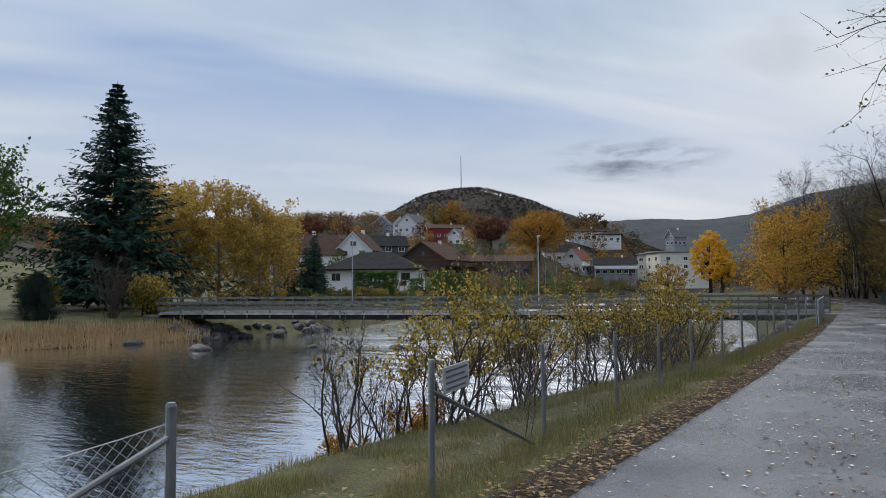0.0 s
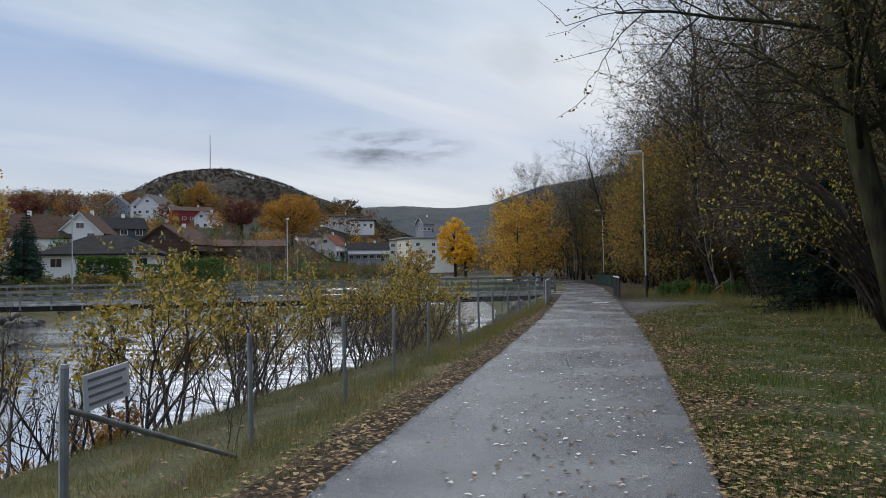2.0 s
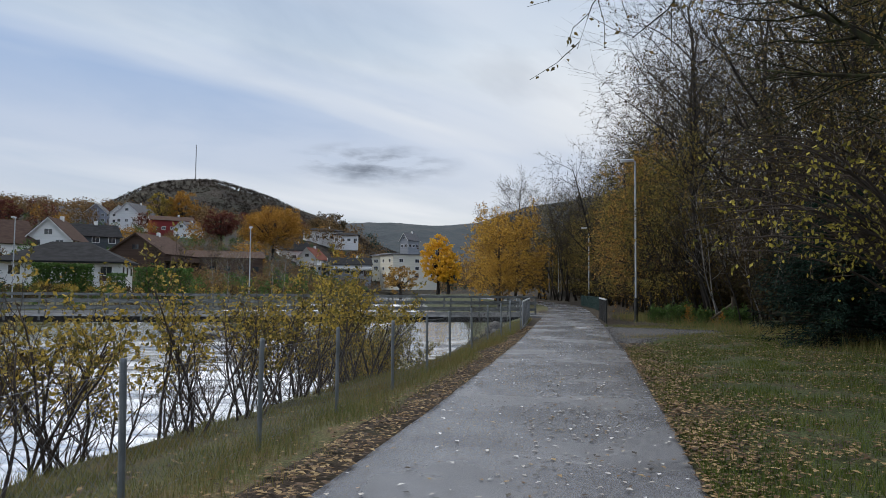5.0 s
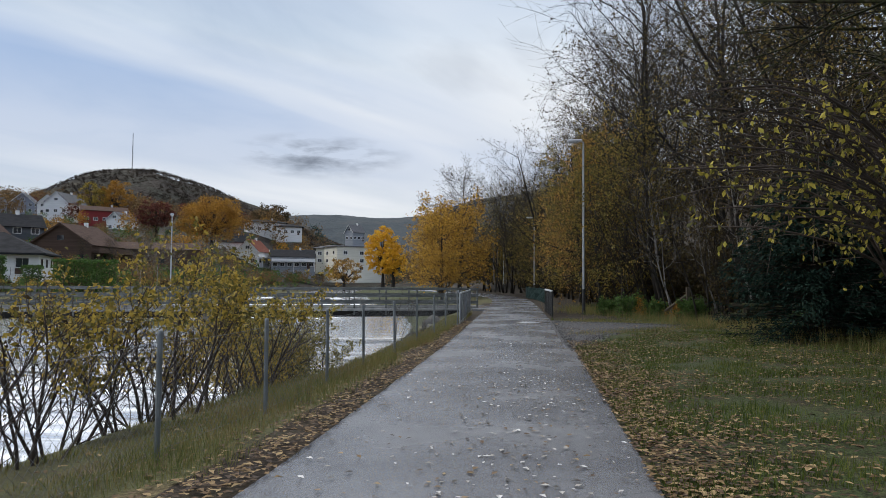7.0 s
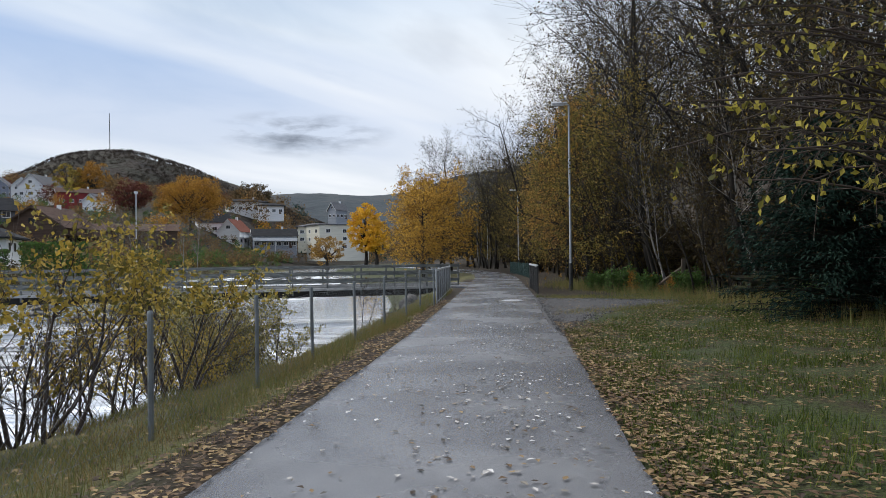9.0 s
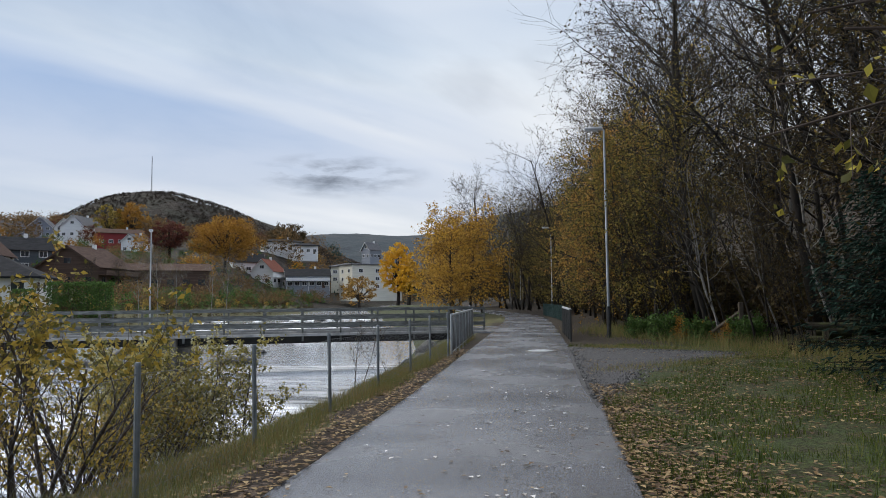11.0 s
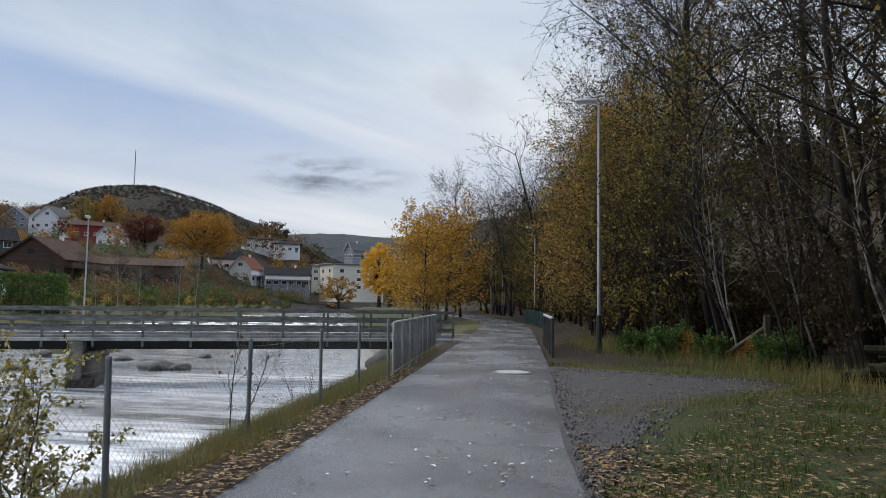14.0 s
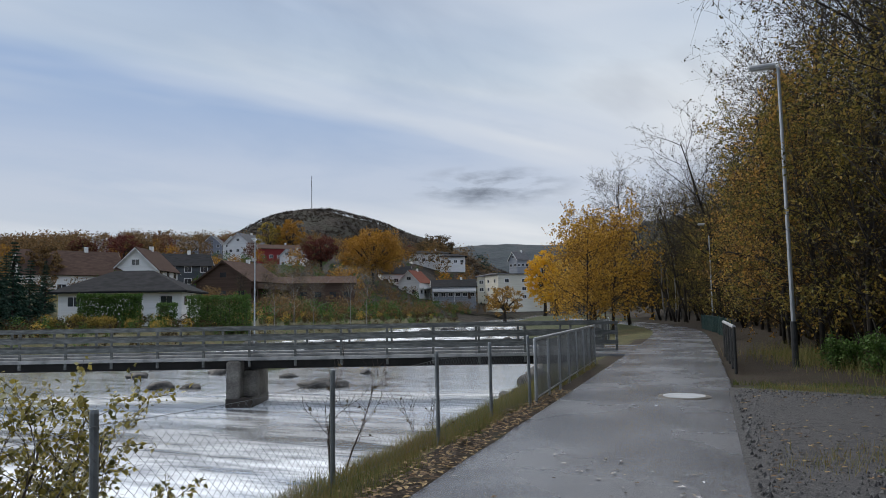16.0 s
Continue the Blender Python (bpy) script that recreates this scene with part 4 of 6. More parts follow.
# the wood on the dry side: slender trunks that lean towards the light, most leaves gone
wr = random.Random(21)
BARE = cfg_with(SLENDER, kids=[16, 7, 5], angle=[45, 45, 45], ratio=[0.34, 0.5, 0.6])
wood = [
    make_tree("tree", "slender dark tree with sparse brown leaves in the wood", 31, 12.0, 0.12, cfg_with(SLENDER, start=[0.38, 0.25, 0.2]), "leaf_brown", 5, 0.11, lean=(-0.22, 0.0)),
    make_tree("tree", "slender pale-barked birch with few yellow leaves", 32, 12.5, 0.09, cfg_with(SLENDER, start=[0.42, 0.25, 0.2]), "leaf_moss", 4, 0.09, bark="bark_pale", lean=(-0.18, 0)),
    make_tree("tree", "leaning dark trunk with mostly bare branches", 33, 11.5, 0.13, SLENDER, "leaf_brown", 3, 0.08, lean=(-0.32, 0.05)),
    make_tree("tree", "slender tree with dull green and brown leaves", 34, 9.0, 0.10, cfg_with(SLENDER, start=[0.22, 0.25, 0.2]), "leaf_moss", 6, 0.11, lean=(-0.15, 0.0)),
    make_tree("tree", "young bare tree with faded brown leaves", 35, 7.0, 0.07, cfg_with(SLENDER, start=[0.12, 0.2, 0.2], angle=[55, 45, 40]), "leaf_brown", 5, 0.10, lean=(-0.2, 0.0)),
]
first = [True] * len(wood)
for band in range(5):
    y = 13.0
    while y < 112:
        x = float(wood_edge(y)) + 0.8 + band * 2.6 + wr.uniform(-0.9, 1.3)
        k = wr.choice([0, 1, 1, 2, 0, 3]) if band else wr.choice([4, 3, 1, 0, 2, 2])
        if k == 2 and band < 3 and 33 < y < 50:
            k = 0
        sc = wr.uniform(0.8, 1.2) * (1.0 + 0.05 * band)
        if y < 27 and band == 0:
            sc *= 0.6
        yy = y + wr.uniform(-0.8, 0.8)
        if not (44 < yy < 74 and band == 0) and not (31 < yy < 37 and band < 1):
            if first[k]:
                first[k] = False
                place(wood[k], x, yy, wr.uniform(-35, 35), sc)
            else:
                put_copy(wood[k], x, yy, wr.uniform(-35, 35), sc)
        y += 2.9 + band * 0.6 + max(0, y - 60) * 0.03

THIN = dict(seg=[7, 4, 3], taper=[0.3, 0.35, 0.4], wobble=[0.13, 0.25, 0.3], lift=[0.05, 0.08, 0.04], sides=[5, 3, 3], kids=[11, 5], start=[0.2, 0.2], angle=[45, 42], ratio=[0.28, 0.5], thin=[0.5, 0.6], least=0.005)
thin = make_tree("sapling", "thin crooked pale sapling stem in the dark wood", 36, 6.5, 0.035, cfg_with(THIN, start=[0.35, 0.2]), "leaf_brown", 3, 0.09, bark="bark_pale", category="sapling", keep=0.6, lean=(-0.28, 0.0))
thin2 = make_tree("sapling", "thin dark sapling stem in the wood", 37, 5.0, 0.03, THIN, "leaf_brown", 7, 0.10, category="sapling", keep=0.8, lean=(-0.12, 0.0))
place(thin, 5.4, 39.6, 0, 1.0)
place(thin2, 6.4, 37.9, 0, 1.0)
for i in range(120):
    y = wr.uniform(15, 76)
    x = float(wood_edge(y)) + 0.2 + abs(wr.gauss(0, 2.4))
    if y < 42 or x > 2.6:
        put_copy(thin if i % 5 < 1 else thin2, x, y, wr.uniform(-60, 60), wr.uniform(0.6, 1.25))
lean_tree = make_tree("tree", "dark leaning tree with long crooked bare limbs", 38, 12.5, 0.15, cfg_with(SLENDER, kids=[13, 7, 4], start=[0.3, 0.2, 0.2], ratio=[0.31, 0.5, 0.5], wobble=[0.13, 0.24, 0.3, 0.35]), "leaf_brown", 4, 0.06, lean=(-0.40, -0.05), keep=0.8)
place(lean_tree, 10.2, 35.6, 0, 1.0)
for x, y, turn, sc in ((11.4, 37.6, 12, 1.0), (9.6, 40.5, -18, 0.9)):
    put_copy(lean_tree, x, y, turn, sc)
for x, y, k, sc in ((9.5, 27.5, 0, 1.1), (10.4, 29.4, 3, 1.3), (8.9, 31.6, 0, 1.0), (11.6, 31.0, 3, 1.4), (12.4, 27.0, 0, 1.2), (9.9, 34.6, 3, 1.25), (12.8, 33.6, 0, 1.2)):
    put_copy(wood[k], x, y, x * 5, sc)

# the orange-brown edge of the wood behind the tall lamp
LEAFY = cfg_with(SLENDER, start=[0.10, 0.2, 0.15], kids=[20, 7, 5], angle=[66, 50, 45], lift=[0.05, 0.03, 0.0, -0.03], ratio=[0.30, 0.5, 0.6], wobble=[0.10, 0.26, 0.35, 0.4])
edge = make_tree("tree", "small tree with dense orange-brown leaves down to the ground", 41, 8.4, 0.10, LEAFY, "leaf_edge", 15, 0.105, keep=0.85)
put_copy(wood[3], 4.8, 42.4, 20, 0.7)
edge2 = make_tree("tree", "olive-green and yellow leafy tree at the edge of the wood", 42, 9.0, 0.10, LEAFY, "leaf_moss", 13, 0.105, keep=0.8)
place(edge, 2.9, 47.5, 30, 1.0)
place(edge2, 2.6, 52.0, 90, 1.0)
for i, (x, y, k, sc) in enumerate([(3.9, 44.9, 1, 0.85), (2.8, 56.5, 0, 1.05), (2.6, 61, 0, 1.0), (4.4, 50, 1, 1.1), (2.3, 66, 1, 1.0), (3.6, 57, 0, 1.15), (3.2, 63, 1, 1.2), (2.1, 71, 0, 0.95), (2.7, 44.6, 1, 0.8), (2.3, 49.6, 1, 0.95), (2.3, 53.6, 0, 0.8)]):
    put_copy(edge2 if k else edge, x, y, 70 * i, sc)
put_copy(edge2, 3.7, 43.1, 15, 0.95)
brown = make_tree("tree", "dark tree holding thin brown leaves in the wood", 43, 11.0, 0.12, cfg_with(LEAFY, start=[0.3, 0.2, 0.15], ratio=[0.32, 0.5, 0.6]), "leaf_brown", 7, 0.10, lean=(-0.15, 0.0))
place(brown, 9.2, 34.8, 0, 1.0)
for x, y, sc in ((10.8, 36.8, 1.1), (11.2, 32.6, 1.1), (8.4, 39.2, 0.95)):
    put_copy(brown, x, y, x * 40, sc)

for i in range(22):
    y = 78 + i * 1.7
    x = float(wood_edge(y)) + 0.8 + (i * 37 % 11) * 0.55
    put_copy(wood[0] if i % 3 else edge2, x, y, i * 77, 0.85 + 0.05 * (i % 5))
for x, y, sc in ((-13, 104, 1.0), (-12, 112, 1.1), (-9, 114, 1.1)):
    put_copy(edge2, x, y, x * 31, sc)

# bare birches that lean over the path
birch = make_tree("birch_tree", "tall bare birch with fine drooping twigs against the sky", 57, 15.5, 0.17,
                  cfg_with(BARE, kids=[17, 9, 7], ratio=[0.29, 0.5, 0.55], start=[0.52, 0.2, 0.15], angle=[52, 42, 40], lift=[0.03, 0.02, -0.02, -0.06], least=0.005), "leaf_dark", 2, 0.045, lean=(-0.15, -0.04), keep=0.4)
place(birch, 5.0, 43.8, 0, 1.05)
put_copy(birch, 7.9, 41.4, 20, 0.95)

# the large tree that overhangs the lawn, small dark leaves
big = make_tree("large_tree", "large dark mossy-trunked tree with small sparse leaves overhanging the lawn", 63, 13.0, 0.29,
                cfg_with(BARE, kids=[18, 9, 6], ratio=[0.31, 0.5, 0.5], thin=[0.30, 0.5, 0.55], start=[0.28, 0.2, 0.15], angle=[60, 42, 42], lift=[0.03, 0.02, -0.01, -0.05], sides=[10, 6, 4, 3], least=0.008), "leaf_dark", 7, 0.08, bark="bark_mossy", lean=(-0.12, 0.0), z_from=2.6)
place(big, 5.7, 18.1, 0, 1.0)
put_copy(big, 6.2, 19.3, 75, 0.8)
put_copy(big, 8.8, 23.6, -25, 0.95)
put_copy(big, 9.0, 14.5, 200, 0.8)


def hazel(x, y, seed, ends, leaf, label):
    """A many-stemmed hazel whose stems arch out to the given tips; leaves hang on short twigs."""
    rng = random.Random(seed)
    bush = new("hazel_bush")
    tagged(bush, label, "bush")
    bush.matrix_world = pose(x, y, land_at(x, y), 0, 0, 0)
    c = Build()
    for ex, ey, ez in ends:
        b = Build()
        a = Vector((rng.uniform(-0.35, 0.35), rng.uniform(-0.35, 0.35), -0.1))
        e = Vector((ex - x, ey - y, ez))
        m = Vector((e.x * 0.35, e.y * 0.35, ez + rng.uniform(0.2, 1.1)))
        pts = []
        for q in range(9):
            t = q / 8
            pts.append(a * (1 - t) ** 2 + m * 2 * t * (1 - t) + e * t * t + rnd_dir(rng) * 0.07 * t)
        b.tube(pts, [0.034 * (1 - 0.85 * q / 8) + 0.003 for q in range(9)], 5)
        for _ in range(13):
            f = rng.uniform(2.5, 8.0)
            i = min(int(f), 7)
            p = pts[i].lerp(pts[i + 1], f - i)
            along = (pts[i + 1] - pts[i]).normalized()
            d = (along * 0.8 + rnd_dir(rng) * 0.8 + Vector((0, 0, -0.15))).normalized()
            ln = rng.uniform(0.35, 0.9)
            q1 = p + d * ln * 0.5 + Vector((0, 0, -0.03))
            q2 = p + d * ln + Vector((0, 0, -0.12))
            b.tube([p, q1, q2], [0.006, 0.004, 0.002], 3)
            for _ in range(rng.choice((0, 1, 2, 4, 6))):
                t = rng.uniform(0.2, 1.0)
                w = p.lerp(q2, t) + rnd_dir(rng) * 0.03
                s = leaf * rng.uniform(0.65, 1.2)
                dd = (rnd_dir(rng) * 0.7 + Vector((0, 0, -0.7))).normalized()
                c.leaf(w, dd, rnd_dir(rng), s, s * 0.6)
        b.obj("stem", "twig", bush, smooth=True)
    c.obj("foliage", "leaf_hazel", bush)
    return bush


hz = random.Random(71)
HAZEL = "spreading hazel with long arching branches and hanging yellow-green leaves"
hazel(6.4, 20.6, 71, [(hz.uniform(1.7, 4.2), hz.uniform(18.6, 22.0), hz.uniform(2.2, 4.4)) for _ in range(26)], 0.10, HAZEL)
hazel(7.2, 24.6, 72, [(hz.uniform(3.6, 7.0), hz.uniform(22.0, 27.0), hz.uniform(2.2, 4.6)) for _ in range(18)], 0.10, HAZEL)


def make_spruce(name, label, seed, height, radius, whorls, per, flakes, size, droop=0.35, low=0.06, category="tree"):
    rng = random.Random(seed)
    tree = new(name)
    tagged(tree, label, category)
    b = Build()
    b.tube([(0, 0, -0.2), (0.03, 0, height * 0.5), (0, 0, height)], [height * 0.016, height * 0.009, 0.02], 7)
    nb = Build()
    for w in range(whorls):
        k = low + (1 - low) * w / whorls
        z = height * k
        reach = radius * ((1 - k) ** 0.88) * rng.uniform(0.75, 1.2) + 0.08
        for j in range(per):
            an = rng.uniform(0, 6.283)
            rr = reach * rng.uniform(0.6, 1.2)
            out_ = Vector((math.cos(an), math.sin(an), 0))
            pts = [Vector((0, 0, z)) + out_ * rr * t + Vector((0, 0, -droop * rr * (t - 0.55 * t * t) + 0.1 * rr * t ** 3)) for t in (0, 0.35, 0.7, 1.0)]
            b.tube(pts, [0.05 * (1 - k) + 0.012, 0.03 * (1 - k) + 0.01, 0.012, 0.006], 3)
            side = Vector((-out_.y, out_.x, 0))
            for q in range(flakes):
                t = rng.uniform(0.12, 1.0)
                f = t * 3
                i = min(int(f), 2)
                p = pts[i].lerp(pts[i + 1], f - i)
                s = rng.choice((-1, 1))
                d = (out_ * rng.uniform(0.2, 0.9) + side * s * rng.uniform(0.2, 1.0) + Vector((0, 0, rng.uniform(-0.65, 0.1)))).normalized()
                ln = size * rng.uniform(0.6, 1.3) * (1.15 - 0.6 * t) * (0.32 + 0.76 * (1 - k))
                nb.leaf(p, d, rnd_dir(rng, 1.5), ln, ln * 0.30)
    b.obj("trunk", "bark", tree)
    nb.obj("crown", "needles", tree)
    return tree


spruce = make_spruce("spruce_tree", "tall dark blue-green spruce on the far river bank", 81, 19.4, 8.6, 44, 12, 34, 1.15, droop=0.14)
place(spruce, -55.0, 35.3, 0, 1.0)
small = make_spruce("spruce_tree", "small dark spruce standing in a garden", 82, 8.0, 2.2, 26, 7, 16, 0.7)
place(small, -59.0, 63.0, 0, 1.0)
for x, y, s in ((-63, 66, 0.85), (-57, 58, 0.6), (-88, 86, 1.1), (-66, 71, 0.8), (-64.5, 37, 1.2), (-92, 95, 1.0), (-160, 330, 1.6), (-168, 336, 1.5), (-68, 72.5, 1.2), (-71.5, 77, 1.0), (-64, 68, 0.9)):
    put_copy(small, x, y, x * 7, s)
def evergreen(x, y, seed, h, rad, clumps, label):
    """A dense dark evergreen: drooping sprays of needles over a rounded mass of limbs."""
    rng = random.Random(seed)
    bush = new("evergreen_bush")
    tagged(bush, label, "bush")
    bush.matrix_world = pose(x, y, land_at(x, y), 0, 0, 0)
    b, c = Build(), Build()
    b.tube([(0, 0, -0.2), (0.05, 0, h * 0.5), (0, 0, h * 0.92)], [0.12, 0.07, 0.02], 7)
    for _ in range(clumps):
        t = rng.random() ** 0.85
        an = rng.uniform(0, 6.283)
        reach = rad * (1 - t ** 2.6) ** 0.6 * (0.78 + 0.3 * noise.noise(Vector((math.cos(an) * 1.6, math.sin(an) * 1.6, t * 3 + seed)))) * rng.uniform(0.55, 1.08)
        o = Vector((math.cos(an), math.sin(an), 0))
        root, tip = Vector((0, 0, h * t * 0.9)), o * reach + Vector((0, 0, h * t))
        b.tube([root, root.lerp(tip, 0.6) + Vector((0, 0, 0.06)), tip], [0.022, 0.012, 0.004], 3)
        side = Vector((-o.y, o.x, 0))
        for _ in range(58):
            f = rng.uniform(0.4, 1.0)
            p = root.lerp(tip, f) + side * rng.gauss(0, 0.13) + Vector((0, 0, rng.gauss(0, 0.07)))
            d = (o * rng.uniform(0.2, 1.0) + side * rng.uniform(-0.9, 0.9) + Vector((0, 0, rng.uniform(-0.9, 0.15)))).normalized()
            ln = rng.uniform(0.07, 0.16)
            c.leaf(p, d, rnd_dir(rng, 1.0), ln, ln * 0.26)
    b.obj("trunk", "bark", bush)
    c.obj("foliage", "needles_dark", bush)
    return bush


YEW = "dense dark blue-green evergreen bush at the edge of the lawn"
yew = evergreen(6.8, 28.5, 83, 4.4, 3.0, 680, YEW)
put_copy(yew, 9.6, 26.6, 80, 1.05)
put_copy(yew, 9.4, 30.6, 160, 0.9)
put_copy(yew, -48, 25.6, 20, 0.72, label="dark rounded evergreen bush on the far bank")

# bright, orange and bare trees beyond
WIDE = cfg_with(SLENDER, kids=[15, 7, 5], ratio=[0.50, 0.5, 0.5], start=[0.18, 0.2, 0.15], angle=[52, 46, 45])


def dome_tree(name, label, seed, x, y, top, width, material, leaf=0.42, clumps=150, per=34):
    """A broad old tree with a rounded, clumped crown."""
    rng = random.Random(seed)
    z = land_at(x, y)
    h = top - z
    tree = new(name)
    tagged(tree, label, "tree")
    tree.matrix_world = pose(x, y, z - 0.1, 0, 0, 0)
    b, c = Build(), Build()
    b.tube([(0, 0, 0), (0.1, 0, h * 0.15), (0, 0.1, h * 0.32)], [0.6, 0.45, 0.4], 8)
    for i in range(clumps):
        u = rnd_dir(rng)
        rad = rng.uniform(0.25, 1.0) ** 0.5 * (0.86 + 0.22 * noise.noise(u * 2.1 + Vector((seed, 0, 0))))
        mid_ = Vector((u.x * width / 2, u.y * width / 2, h * 0.58 + u.z * h * 0.42)) * 1.0
        mid_ = Vector((0, 0, h * 0.58)).lerp(mid_, rad)
        if i % 5 == 0:
            a = Vector((0, 0, h * 0.3))
            b.tube([a, a.lerp(mid_, 0.5) + Vector((0, 0, h * 0.03)), mid_], [0.22, 0.12, 0.03], 4)
        cr = width * rng.uniform(0.05, 0.085)
        for _ in range(per):
            q = rnd_dir(rng) * cr * rng.uniform(0.3, 1.0)
            q.z *= 0.7
            ln = leaf * rng.uniform(0.7, 1.4)
            c.leaf(mid_ + q, rnd_dir(rng), rnd_dir(rng, 0.6), ln, ln * 0.75)
    b.obj("trunk", "bark", tree)
    c.obj("crown", material, tree)
    return tree


dome_tree("oak_tree", "broad rounded oak with orange-brown autumn leaves", 91, -107.5, 225, 30, 26, "leaf_orange", 0.42, 400, 40)
dome_tree("tree", "tree with dark wine-red leaves among the houses", 96, -124, 220, 28, 14, "leaf_red", 0.42, 130, 36)
dome_tree("tree", "large orange tree above the red house", 98, -186, 293, 45.5, 17, "leaf_orange", 0.5, 130, 36)
dome_tree("tree", "olive-green tree beside an orange one above the red house", 99, -194, 288, 44.5, 14, "leaf_olive", 0.5, 110, 36)
dome_tree("tree", "brown rounded tree on the slope behind the white modern house", 100, -150, 380, 44, 24, "leaf_brown", 0.6, 130, 36)
dome_tree("tree", "dark red-brown tree above the houses", 101, -240, 248, 37, 17, "leaf_red", 0.5, 110, 34)
dome_tree("tree", "brown autumn tree above the houses", 102, -250, 236, 35, 14, "leaf_red", 0.5, 120, 34)
dome_tree("maple_tree", "maple with brilliant golden yellow leaves", 92, -46.8, 210, 18.0, 12.5, "leaf_yellow", 0.45, 190, 36)
dome_tree("maple_tree", "smaller golden yellow maple beside the first", 105, -42.6, 205, 12.5, 9, "leaf_yellow", 0.45, 110, 34)
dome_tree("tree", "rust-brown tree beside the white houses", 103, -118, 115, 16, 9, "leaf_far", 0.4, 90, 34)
dome_tree("tree", "low orange-brown tree in front of the apartment block", 104, -59, 212, 9.5, 13, "leaf_edge", 0.4, 90, 34)
tree_o = make_tree("tree", "tree with golden-orange leaves between path and river", 93, 8.6, 0.15, cfg_with(LEAFY, ratio=[0.42, 0.5, 0.55], start=[0.16, 0.2, 0.15]), "leaf_gold", 11, 0.20, keep=0.85)
place(tree_o, -8.4, 79, 0, 0.98)
put_copy(tree_o, -9.3, 74.5, 100, 0.86)
put_copy(tree_o, -10.6, 84, 200, 1.02)
put_copy(tree_o, -11.8, 90, 300, 1.0)
put_copy(tree_o, -8.9, 71, 50, 0.5, label="low orange-leaved bush beside the far fence")
tall = make_tree("tree", "tall bare tree with a fine rounded crown", 94, 15.5, 0.2, cfg_with(BARE, kids=[16, 9, 7], start=[0.5, 0.2, 0.15], ratio=[0.28, 0.5, 0.55], least=0.012), "leaf_dark", 2, 0.12)
place(tall, -8.4, 89.0, 0, 0.80)
put_copy(tall, -13.5, 100, 80, 0.68)
put_copy(tall, -4.0, 96, 150, 0.72)
for x, y, sc in ((-80, 143, 0.5), (-86, 140, 0.45), (-90, 136, 0.4)):
    put_copy(tall, x, y, x * 17, sc, label="small bare tree in a garden by the far bank")
yb = make_tree("birch_tree", "birch covered in yellow-brown leaves on the far bank", 95, 10.5, 0.18, cfg_with(LEAFY, ratio=[0.40, 0.5, 0.5]), "leaf_birch", 11, 0.30, bark="bark_pale")
place(yb, -58.0, 48.5, 0, 1.05)
for x, y, s in ((-55.5, 51.5, 0.95), (-61, 45, 1.0), (-57, 55, 0.85), (-66, 50, 1.1), (-64, 43, 1.1)):
    put_copy(yb, x, y, x * 11, s)
grn = make_tree("tree", "half-green tree on the far bank", 97, 11, 0.25, WIDE, "leaf_green", 10, 0.35)
place(grn, -60.5, 27.2, 0, 0.95)
hillrng = random.Random(5)
for x, y, sc in ((-53, 101, 0.7), (-55.2, 119.6, 0.75), (-54.5, 108, 0.65), (-57, 128, 0.8), (-52.5, 96, 0.6)):
    put_copy(wood[1], x, y, x * 13, sc, label="slim pale birch on the far river bank")


# ---------------------------------------------------------------- houses across the river
def gable_prism(b, w, d, z0, hw, hr):
    """Walls of a house: ridge along x, gables at both ends."""
    k = len(b.v)
    for x in (-w / 2, w / 2):
        b.v += [Vector((x, -d / 2, z0)), Vector((x, d / 2, z0)), Vector((x, d / 2, hw)), Vector((x, 0, hw + hr)), Vector((x, -d / 2, hw))]
    b.f += [(k, k + 4, k + 3, k + 2, k + 1), (k + 5, k + 6, k + 7, k + 8, k + 9), (k, k + 5, k + 9, k + 4), (k + 1, k + 2, k + 7, k + 6)]


def slab(b, p):
    """A thin slab from four upper corners."""
    k = len(b.v)
    n = (p[1] - p[0]).cross(p[3] - p[0]).normalized() * 0.16
    b.v += list(p) + [q - n for q in p]
    b.f += [(k, k + 1, k + 2, k + 3), (k + 7, k + 6, k + 5, k + 4)] + [(k + i, k + 4 + i, k + 4 + (i + 1) % 4, k + (i + 1) % 4) for i in range(4)]


def window_at(house, m, w, h, pane_rows=2, trim="wall_white"):
    """A window whose outer face looks along local -y of m, centred on m."""
    win = part("window", box((-w / 2 - 0.09, -0.05, -h / 2 - 0.09), (w / 2 + 0.09, 0.02, h / 2 + 0.09), m), trim, house)
    n = max(1, round(w / 0.75))
    for i in range(n):
        x0, x1 = -w / 2 + w * i / n + 0.03, -w / 2 + w * (i + 1) / n - 0.03
        part("pane", box((x0, -0.06, -h / 2 + 0.03), (x1, -0.045, h / 2 - 0.03), m), "glass", win)
    return win


